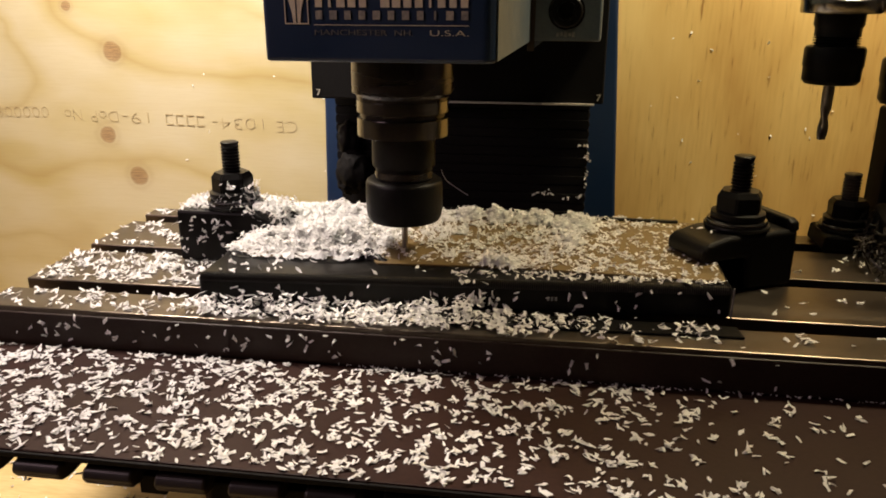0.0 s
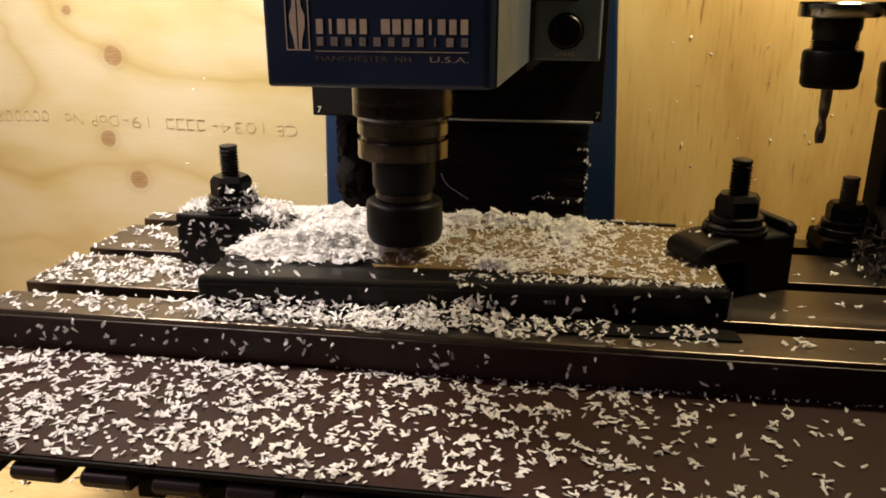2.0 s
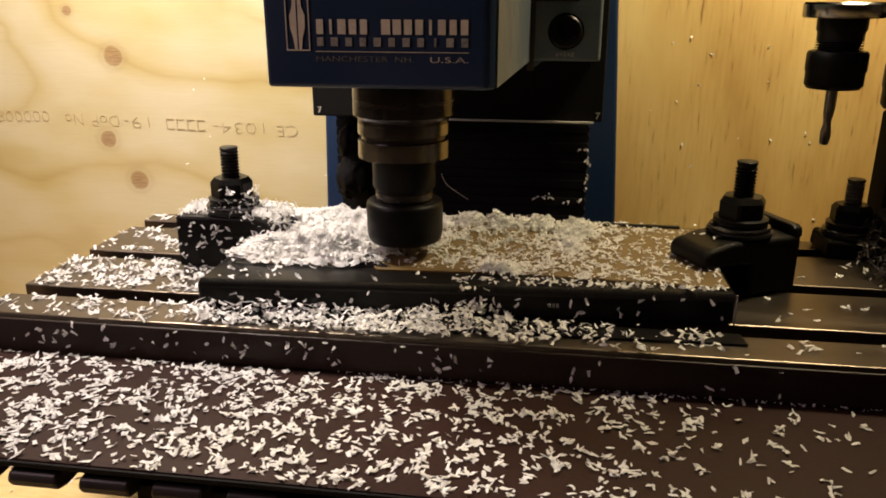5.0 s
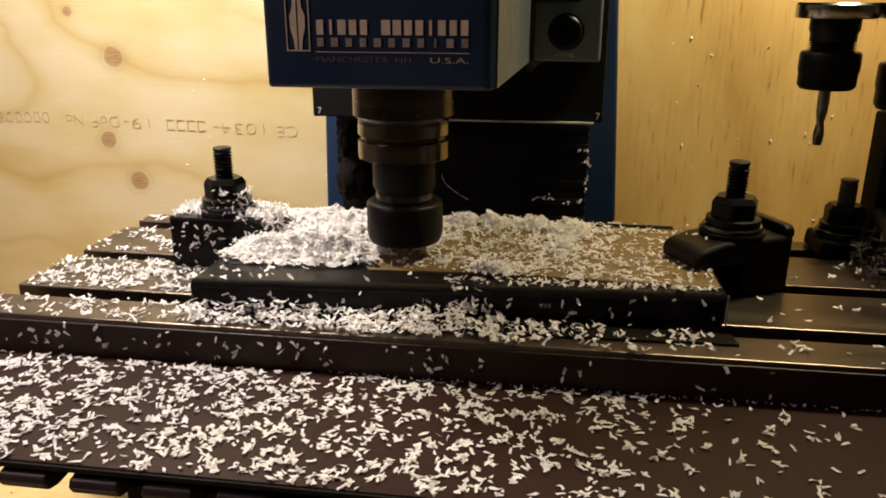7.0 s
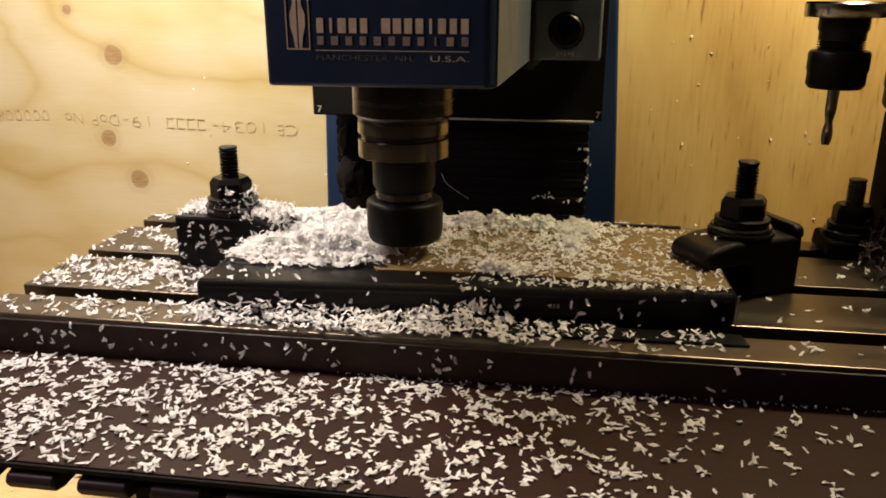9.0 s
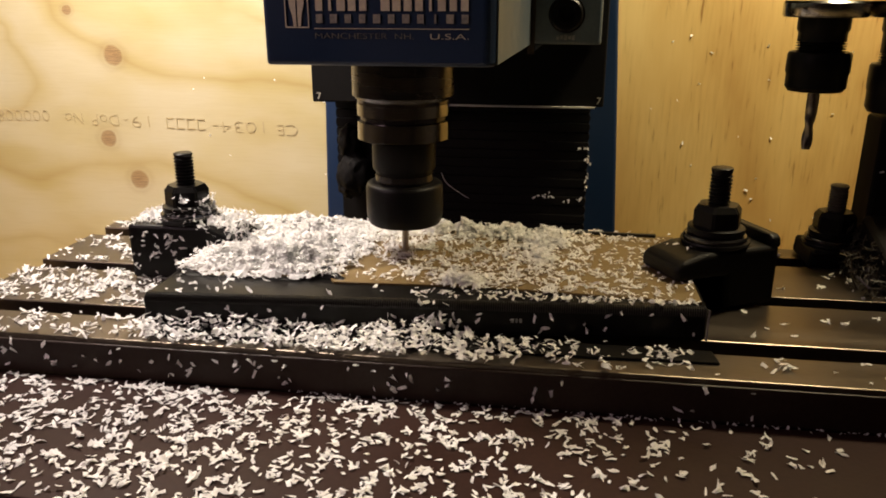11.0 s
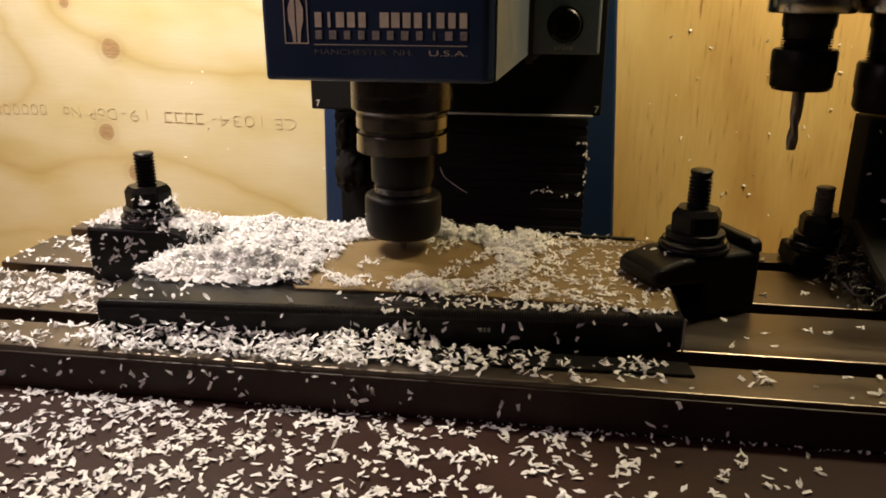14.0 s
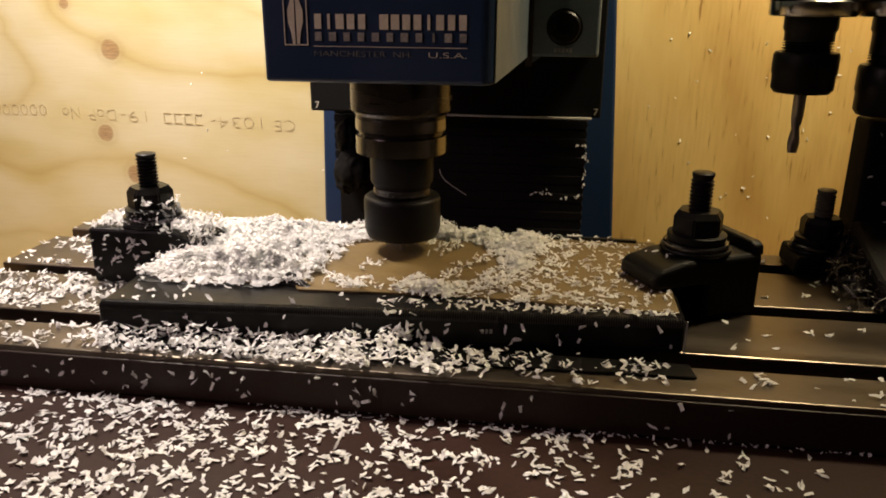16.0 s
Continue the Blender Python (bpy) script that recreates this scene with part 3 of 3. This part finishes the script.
c = rides(thing("step_clamp", "black step clamp strewn with white shavings", "clamp", "step clamps"))
part("clamp_bar", prism([(-0.1965, 0.1606), (-0.1650, 0.1606), (-0.1640, 0.1772), (-0.1380, 0.1772), (-0.1380, 0.1815), (-0.1540, 0.1888), (-0.1965, 0.1888)], "y", 0.3665, 0.3950, 0.0016, 2), BLACK, c)
c = rides(thing("step_clamp", "black wedge-nosed step clamp set askew on the board", "clamp", "step clamps"))
c.matrix_basis = pose(0.0908, 0.378, 0, 0, 0, 28)
part("clamp_bar", prism([(-0.0295, 0.1772), (-0.0030, 0.1772), (-0.0020, 0.1606), (0.0262, 0.1606), (0.0262, 0.1890), (-0.0140, 0.1890), (-0.0262, 0.1862), (-0.0298, 0.1838)], "y", -0.0140, 0.0140, 0.0022, 3), BLACK, c)
part("heel_ridge", prism([(-0.0138, 0.1880), (0.0150, 0.1880), (0.0150, 0.1945), (-0.0105, 0.1940), (-0.0132, 0.1925)], "x", 0.0215, 0.0268, 0.0012, 3), BLACK, c)
c = rides(thing("step_clamp", "dusty black clamp block beside the tool rack", "clamp", "step clamps"))
part("clamp_bar", prism([(0.1515, 0.1606), (0.1950, 0.1606), (0.1950, 0.1702), (0.1525, 0.1702)], "y", 0.4320, 0.4630, 0.0018, 2), MATT, c)

# ---- tool rack ----
rack = rides(thing("tool_rack", "black upright tool rack standing on machine table", "tool rack"))
part("post", slab(0.1800, 0.3400, 0.4410, 0.4650, 0.1606, 0.239, 0.002), MATT, rack)
part("foot", prism([(0.3680, 0.1606), (0.4400, 0.1606), (0.4400, 0.1900), (0.3800, 0.1720)], "x", 0.1760, 0.3400, 0.004, 3), MATT, rack)
part("rear_upright", slab(0.2400, 0.3400, 0.4655, 0.4690, 0.1606, 0.2974, 0.001), MATT, rack)
part("fork_plate", slab(0.120, 0.34, 0.4330, 0.4690, 0.2975, 0.3060, 0.001), MATT, rack)


def holder(x, y, ring_z, nut_top, nut_bottom, flutes):
    ob = rides(thing("tool_holder", "dark collet tool holder with steel flange in rack", "tool holder", "tool holders"))
    part("flange", lathe([(0.012, ring_z + 0.0078), (0.0190, ring_z + 0.0078), (0.0200, ring_z + 0.0068), (0.0200, ring_z + 0.0008), (0.0194, ring_z), (0.012, ring_z)], x, y), STEEL, ob, "burnished steel flange", True)
    part("neck", lathe([(0.0124, ring_z + 0.0002), (0.0124, ring_z - 0.006), (0.0115, ring_z - 0.0075), (0.0115, nut_top + 0.0045)], x, y, 40), BLACK, ob, smooth=True)
    part("thread", threaded(0.0119, nut_top - 0.001, nut_top + 0.006, 0.0013, x, y, 40), BLACK, ob, smooth=True)
    d = nut_top - nut_bottom
    part("collet_nut", lathe([(0.0120, nut_top), (0.0144, nut_top - 0.0006), (0.0152, nut_top - 0.0020), (0.0152, nut_top - d * 0.52), (0.0146, nut_top - d * 0.58), (0.0146, nut_bottom + d * 0.10), (0.0130, nut_bottom), (0.0060, nut_bottom + 0.0003)], x, y, 48), BLACK, ob, smooth=True)
    if flutes:
        bm = bmesh.new()
        n, turns, rows = 16, 1.15, 26
        z0, z1, rings = nut_bottom + 0.0005, 0.2216, []
        for i in range(rows + 1):
            f = i / rows
            z = z0 + (z1 - z0) * f
            cut = max(0.0, min(1.0, (f - 0.28) * 6))
            ring = []
            for k in range(n):
                a = 2 * math.pi * k / n
                r = 0.0030 * (1 - cut * (0.06 + 0.30 * (0.5 - 0.5 * math.cos(2 * a))))
                ring.append(bm.verts.new((x + r * math.cos(a + turns * 2 * math.pi * f), y + r * math.sin(a + turns * 2 * math.pi * f), z)))
            rings.append(ring)
        for a, bb in zip(rings, rings[1:]):
            for k in range(n):
                bm.faces.new((a[k], a[(k + 1) % n], bb[(k + 1) % n], bb[k]))
        bm.faces.new(rings[0][::-1]), bm.faces.new(rings[-1])
        part("end_mill", bm, CARBIDE, ob, "brownish fluted end mill", True)
    return ob


holder(0.1462, 0.447, 0.2882, 0.2719, 0.2518, True)
holder(0.1868, 0.447, 0.2882, 0.2663, 0.2417, False)


# ---- shavings ----
rng = np.random.default_rng(7)


def shavings(name, places, label, long=(0.0015, 0.0040), tilt=0.42, mat=None, mound=(), wall=False, broad=(0.0009, 0.0018), curl=0.8):
    """Many curled plastic chips as one object. places: rows of x, y, z, lean axis free; each chip is a bent, thin strip."""
    verts, faces = [], []
    for px, py, pz in places:
        length, wide, thick = rng.uniform(*long), rng.uniform(*broad), 0.00012
        wide = min(wide, length * 0.62)
        bend, skew, twist = rng.normal(0, curl), rng.normal(0, 0.65), rng.normal(0, 0.5 * curl)
        m = Matrix.Translation((px, py, pz)) @ Euler((rng.normal(0, tilt), rng.normal(0, tilt), rng.uniform(0, 2 * math.pi))).to_matrix().to_4x4()
        if wall:
            m = Matrix.Translation((px, py, pz)) @ pose(0, 0, 0, 90) @ Matrix.Translation((-px, -py, -pz)) @ m
        base = len(verts)
        ends = (rng.uniform(0.45, 1.25), rng.uniform(0.7, 1.2), rng.uniform(0.65, 1.15), rng.uniform(0.4, 1.25))
        for i in range(4):
            s = i / 3 - 0.5
            a = bend * s
            cx = length * (math.sin(a) / bend if abs(bend) > 1e-3 else s)
            cz = length * ((1 - math.cos(a)) / bend if abs(bend) > 1e-3 else 0)
            w = wide * 0.5 * ends[i]
            for sy, sz in ((-1, 0), (1, 0), (1, 1), (-1, 1)):
                verts.append(tuple(m @ Vector((cx + sy * skew * w, sy * w, cz + sz * thick + sy * w * twist * s))))
        for i in range(3):
            q = base + 4 * i
            for k in range(4):
                faces.append((q + k, q + (k + 1) % 4, q + 4 + (k + 1) % 4, q + 4 + k))
        faces.append((base + 3, base + 2, base + 1, base)), faces.append((base + 12, base + 13, base + 14, base + 15))
    for x0, y0, step, nx, ny, height in mound:
        base = len(verts)
        for j in range(ny):
            for i in range(nx):
                x, y = x0 + i * step, y0 + j * step
                verts.append((x, y, height(x, y)))
        for j in range(ny - 1):
            for i in range(nx - 1):
                q = base + j * nx + i
                if max(verts[q][2], verts[q + 1][2], verts[q + nx][2]) > WORK + 0.0012:
                    faces.append((q, q + 1, q + nx + 1, q + nx))
    me = bpy.data.meshes.new(name)
    me.from_pydata(verts, [], faces)
    me.materials.append(mat or CHIP)
    ob = new(name, me)
    return tagged(ob, label, "shavings", kind="stuff")


def scatter(n, x0, x1, y0, y1, density):
    """Random places, thinned by a density between 0 and 1, gathered in small clusters."""
    out = []
    while len(out) < n:
        x, y = rng.uniform(x0, x1), rng.uniform(y0, y1)
        d = density(x, y) * (0.22 + 1.5 * max(0.0, noise.noise(Vector((x * 95, y * 95, 3.1))) + 0.2) + 0.8 * max(0.0, noise.noise(Vector((x * 260, y * 260, 5.7)))))
        if rng.random() < d:
            out.append((x, y))
            for k in range(rng.choice(4, p=(0.52, 0.26, 0.14, 0.08))):
                sx, sy = x + rng.normal(0, 0.0011), y + rng.normal(0, 0.0010)
                if x0 < sx < x1 and y0 < sy < y1:
                    out.append((sx, sy))
    return out


def clip01(v):
    return max(0.0, min(1.0, v))


def bump(x, y, cx, cy, rx, ry):
    return math.exp(-((x - cx) / rx) ** 2 - ((y - cy) / ry) ** 2)


# on the apron: thick towards one end, thin towards the other
def apron_density(x, y):
    return clip01(1.0 - max(0.0, (x + 0.06) / 0.15)) * 0.88 + 0.12 - 0.07 * clip01((x - 0.09) / 0.06)


ob = shavings("apron_shavings", [(x, y, 0.1425 + abs(rng.normal(0, 0.0004))) for x, y in scatter(3600, -0.300, 0.24, 0.2140, 0.2920, apron_density)], "white plastic milling shavings strewn on the apron cover", tilt=0.24, broad=(0.0008, 0.0017))
rides(ob)


def rail_density(x, y):
    d = 0.10 + 0.75 * bump(x, y, -0.18, 0.345, 0.075, 0.06) + 0.5 * bump(x, y, -0.23, 0.41, 0.05, 0.06)
    return clip01(d)


places = []
for y0, y1, n in ((0.4497, 0.4645, 90), (0.388, 0.4337, 330), (0.3318, 0.3748, 740)):
    places += [(x, y, TOP + 0.0004 + abs(rng.normal(0, 0.0006))) for x, y in scatter(n, -0.2615, -0.160, y0, y1, rail_density)]
    places += [(x, y, TOP + 0.0004) for x, y in scatter(30, 0.095, 0.19, y0, y1, lambda x, y: 0.5)]
places += [(x, y, TOP + 0.0004 + abs(rng.normal(0, 0.0006))) for x, y in scatter(470, -0.260, 0.23, 0.2965, 0.3180, lambda x, y: clip01(0.25 + bump(x, y, -0.17, 0.312, 0.1, 0.02) - (0.1 if x > 0 else 0)))]
rides(shavings("table_shavings", places, "white plastic milling shavings scattered on the machine table"))
# heap along the foot of the board
places = []
for x, y in scatter(1500, -0.165, 0.078, 0.2965, 0.3180, lambda x, y: clip01(0.15 + bump(x, 0, -0.130, 0, 0.06, 1) + 0.9 * bump(x, 0, -0.045, 0, 0.035, 1))):
    edge = 0.3095 + 0.0746 * (x + 0.1591)
    if y < min(0.3182, edge - 0.0008):
        h = 0.0055 * (0.25 + bump(x, 0, -0.130, 0, 0.05, 1) + 1.1 * bump(x, 0, -0.040, 0, 0.022, 1)) * clip01((y - 0.294) / 0.016)
        places.append((x, y, TOP + 0.0018 + rng.random() * h))
rides(shavings("heap_of_shavings", places, "low heap of white shavings along the black board"))
# fine dust along the seam
places = [(x, 0.2935 + rng.normal(0, 0.0005), 0.1427) for x in rng.uniform(-0.09, 0.23, 170)]
rides(shavings("seam_dust", places, "fine white dust line along the apron seam", (0.0005, 0.0015)))
# stuck to upright faces
places = [(x, 0.2940 - rng.random() * 0.0004, 0.1450 + rng.random() * 0.012) for x, y in scatter(75, -0.25, 0.16, 0, 1, lambda x, y: clip01(0.45 - x * 2.6))]
places += [(x, 0.3090 + 0.0746 * (x + 0.1591), rng.uniform(0.163, 0.173)) for x in rng.uniform(-0.155, 0.078, 34)]
places += [(rng.uniform(-0.195, -0.167), 0.3662, rng.uniform(0.163, 0.187)) for k in range(38)]
# spilling over the rim, down to the table
for x, f in zip(rng.normal(-0.034, 0.0045, 30), rng.random(30)):
    places.append((x + 0.010 * (1 - f), 0.3092 + 0.0746 * (x + 0.1591) - 0.003 * (1 - f) * rng.random(), 0.1625 + 0.0150 * f))
rides(shavings("clinging_shavings", places, "few white shavings clinging to dark upright faces", tilt=0.5, wall=True))


def field(x, y):
    """Depth of the shavings lying on the board."""
    big = 0.0048 * min(1.0, 1.7 * bump(x, y, -0.120, 0.376, 0.034, 0.036)) + 0.0042 * bump(x, y, -0.112, 0.352, 0.030, 0.012) + 0.0030 * bump(x, y, -0.105, 0.414, 0.040, 0.012)
    far = 0.0050 * bump(x, y, -0.030, 0.416, 0.034, 0.011) + 0.0030 * bump(x, y, -0.0235, 0.3390, 0.016, 0.009) + 0.0028 * bump(x, y, 0.0115, 0.378, 0.010, 0.026) + 0.0026 * bump(x, y, 0.012, 0.408, 0.024, 0.016)
    rough = 0.80 + 0.75 * noise.noise(Vector((x * 75, y * 75, 8.3))) + 0.7 * noise.noise(Vector((x * 230, y * 230, 2.3)))
    return (big + far) * max(0.12, rough)


# blown clear by the spindle when it comes down in its second place
CX, CY, RX, RY = -0.0400, 0.3800, 0.0400, 0.0330


def inside(x, y):
    return ((x - CX) / RX) ** 2 + ((y - CY) / RY) ** 2 < 1 + 0.45 * noise.noise(Vector((x * 60, y * 60, 4.4)))


def bare(x, y):
    """Round the first hole the board is blown clean."""
    return bump(x, y, -0.0690, 0.3520, 0.015, 0.017)


def cover_density(x, y):
    d = 0.40 + 110 * field(x, y)
    d *= 1 - 0.92 * clip01((x - 0.012) / 0.07)
    return clip01(d + 0.06) * (1 - bare(x, y)) * (1 if y > 0.3385 or x > -0.036 else 0.04)


rest, clumps = [], {}
for x, y in scatter(6400, -0.155, 0.078, 0.3330, 0.4280, cover_density):
    p = (x, y, WORK + 0.0006 + rng.random() * field(x, y) * (1 - bare(x, y)))
    if inside(x, y) and field(x, y) < 0.0065:
        clumps.setdefault((round(x / 0.0095), round(y / 0.0095)), []).append(p)
    else:
        rest.append(p)
for x, y in scatter(11500, -0.158, -0.063, 0.330, 0.4285, lambda x, y: clip01(150 * field(x, y) - 0.12) * (1 - bare(x, y)) * (1 if y > 0.3390 else 0.03)):
    rest.append((x, y, WORK + 0.0008 + (0.72 + 0.36 * rng.random()) * field(x, y)))
for x, y in scatter(2100, -0.062, 0.030, 0.331, 0.4285, lambda x, y: clip01(150 * field(x, y) - 0.30)):
    if not inside(x, y) and bare(x, y) < 0.3:
        rest.append((x, y, WORK + 0.0008 + (0.8 + 0.35 * rng.random()) * field(x, y)))
rides(shavings("pile_of_shavings", rest, "fluffy pile of white plastic shavings on the board", (0.0013, 0.0036), 0.32, broad=(0.0005, 0.0013), curl=1.3,
               mound=[(-0.158, 0.331, 0.0012, 158, 81, lambda x, y: WORK - 0.0008 + (-0.01 if inside(x, y) and x > -0.065 else 0.98) * field(x, y) * (1 - bare(x, y)) + 0.0016 * noise.noise(Vector((x * 420, y * 420, 1.7))))]))
# along the black rim of the board
places = []
for x, f in zip(rng.uniform(-0.152, 0.078, 340), rng.random(340)):
    front = 0.3108 + 0.0746 * (x + 0.1591)
    if rng.random() < (0.80 if x > -0.042 else 0.30 if x < -0.105 else 0.06):
        places.append((x, front + 0.001 + f * (0.3315 - front), 0.1764 + 0.0006 * rng.random()))
rides(shavings("rim_shavings", places, "white shavings dotted along the black board rim"))
# on the clamps and round the first stud
places = [(rng.uniform(-0.196, -0.140), rng.uniform(0.367, 0.394), 0.1893 + rng.random() * 0.0028) for k in range(430)]
places += [(-0.1693 + 0.013 * math.cos(a), 0.380 + 0.012 * math.sin(a), rng.uniform(0.190, 0.203)) for a in rng.uniform(-1.9, 0.9, 80)]
places += [(rng.uniform(-0.160, -0.138), rng.uniform(0.365, 0.395), rng.uniform(0.178, 0.191)) for k in range(330)]
rides(shavings("clamp_shavings", places, "white shavings caught round the stud and clamp", tilt=0.7))
places = [(rng.uniform(0.045, 0.080), rng.uniform(0.332, 0.360), 0.1773) for k in range(10)] + [(rng.uniform(0.066, 0.082), rng.uniform(0.365, 0.392), 0.1894) for k in range(6)]
rides(shavings("clamp_shavings", places, "few white shavings on the black wedge clamp"))
CLUMPS = []
for key, pts in sorted(clumps.items()):
    c = np.mean(np.array(pts), axis=0)
    ob = shavings("blown_clump", [tuple(np.array(q) - c) for q in pts], "small loose clump of white shavings blown aside", tilt=0.5, broad=(0.0005, 0.0013), curl=1.3)
    CLUMPS.append((ob, c, rng.normal(0, 0.0035, 2), rng.uniform(-50, 50), rng.random()))
def strand(name, points, radius, mat, label, category):
    cu = bpy.data.curves.new(name, "CURVE")
    cu.dimensions, cu.bevel_depth, cu.bevel_resolution, cu.resolution_u = "3D", radius, 1, 4
    sp = cu.splines.new("NURBS")
    sp.points.add(len(points) - 1)
    for q, c in zip(sp.points, points):
        q.co = (*c, 1)
    sp.order_u, sp.use_endpoint_u = 3, True
    tmp = bpy.data.objects.new(name, cu)
    me = bpy.data.meshes.new_from_object(tmp)
    bpy.data.objects.remove(tmp)
    me.materials.clear()
    me.materials.append(mat)
    return tagged(new(name, me), label, category)


strand("plastic_strand", [(-0.0745, 0.503, 0.1845), (-0.0730, 0.502, 0.1790), (-0.0660, 0.502, 0.1735), (-0.0560, 0.503, 0.1672)], 0.00022, CHIP, "thin curled plastic strand hanging on the bellows", "strand")
verts = []
for k in range(420):
    a, r = rng.uniform(0, 2 * math.pi), rng.uniform(0.0, 1.0) ** 0.5
    y = 0.4060 + 0.034 * r * math.sin(a)
    verts.append((0.1800 + 0.018 * r * math.cos(a), y, 0.1620 + rng.random() * (0.010 + 0.012 * clip01((y - 0.372) / 0.06))))
SWARF = material("grey_brown_swarf", (0.020, 0.015, 0.012), 0.45)
rides(shavings("rack_swarf", verts, "tangle of dark curly swarf on the tool rack foot", (0.004, 0.010), 1.0, SWARF, broad=(0.0004, 0.0009), curl=2.0))
rides(shavings("post_specks", [(rng.uniform(0.183, 0.23), 0.4405, rng.uniform(0.175, 0.235)) for k in range(26)], "tiny shavings stuck on black rack post", (0.0012, 0.003), 0.5, wall=True))
FLYING = []
for k in range(12):
    when = (0.9, 1.3, 2.7, 3.2, 6.6, 7.4, 12.15, 12.3, 12.4, 12.5, 12.6, 12.9)[k]
    ob = shavings("flying_shaving", [(0, 0, 0)], "single white shaving thrown off by cutter", tilt=0.5)
    FLYING.append((ob, when, rng.uniform(-0.16, 0.05), rng.uniform(0.225, 0.285), rng.uniform(120, 260)))
# specks on the wall panels, bellows and floor
places = [(rng.uniform(0.048, 0.21), 0.5993, rng.uniform(0.13, 0.30)) for k in range(26)] + [(rng.uniform(-0.31, -0.18), 0.5993, rng.uniform(0.14, 0.26)) for k in range(9)]
shavings("wall_specks", places, "tiny shavings stuck on the plywood panels", (0.0012, 0.0028), 0.4, wall=True)
places = [(rng.normal(-0.004, 0.005), 0.5042, rng.normal(0.1712, 0.0012)) for k in range(9)] + [(rng.uniform(0.008, 0.024), 0.5042, rng.normal(0.1682, 0.001)) for k in range(7)] + [(rng.normal(0.0225, 0.0007), 0.5042, rng.uniform(0.167, 0.203)) for k in range(12)] + [(rng.uniform(0.014, 0.022), 0.5042, 0.2032) for k in range(4)]
shavings("bellows_specks", places, "tiny shavings stuck on the black bellows", (0.0012, 0.0030), 0.5, wall=True)
places = [(rng.uniform(-0.36, -0.12), rng.uniform(0.28, 0.42), 0.0205) for k in range(260)]
shavings("floor_swarf", [(x + 0.004, y, z) for x, y, z in places[::2]], "dark metal swarf on the enclosure floor", (0.002, 0.007), 0.4, SWARF)
shavings("floor_shavings", places, "white and dark shavings on the enclosure floor", (0.002, 0.006))


# ---- what moves ----
def motions():
    for ob in RIDERS:
        base = ob.matrix_basis.copy()
        walk(ob, [(t, Matrix.Translation((*slide_at(t), 0)) @ base) for t in TIMES])
    walk(head, [(t, Matrix.Translation((0, 0, between(HEAD_Z, t)[0]))) for t in TIMES])
    turns = []
    for k in range(0, 241):
        turns.append((k / 15, pose(AX, AY, 0.0004, 0, 0, (-78 * k) % 360)))
    walk(spindle, turns)
    for ob, when, x, y, turn in FLYING:
        rows = []
        for t in sorted({*TIMES, *[when + 0.06 * k for k in range(7)]}):
            dx, dy = slide_at(t)
            ex, ey = slide_at(when)
            f = clip01((t - when) / 0.36)
            start = Vector((AX - ex, AY - ey - 0.004, WORK + 0.001))
            goal = Vector((x, y, 0.1432))
            p = start.lerp(goal, f)
            rows.append((t, pose(p.x + dx, p.y + dy, p.z + 0.030 * math.sin(math.pi * min(1.0, f * 1.05)) * (1 - f * 0.3), turn * f, 0.6 * turn * f, turn * f)))
        walk(ob, rows)
    for ob, c, drift, turn, late in CLUMPS:
        u, v = (c[0] - CX) / RX, (c[1] - CY) / RY
        r = max(0.08, math.hypot(u, v))
        goal = 1.02 + 0.45 * late if late > 0.22 else 0.62 + 0.3 * r
        off = Vector((u / r * goal * RX - (c[0] - CX) + drift[0], v / r * goal * RY - (c[1] - CY) + drift[1], 0.0006 + 0.003 * late))
        if c[1] + off.y < 0.329:
            off.y = 0.329 - c[1]
        start, end = 11.45 + 0.5 * r, 11.95 + 0.55 * r
        rows = []
        for t in sorted({*TIMES, start, end}):
            dx, dy = slide_at(t)
            f = clip01((t - start) / (end - start))
            lift = 0.004 * math.sin(math.pi * f)
            rows.append((t, pose(c[0] + dx + off.x * f, c[1] + dy + off.y * f, c[2] + off.z * f + lift, 0, 0, turn * f)))
        walk(ob, rows)


motions()
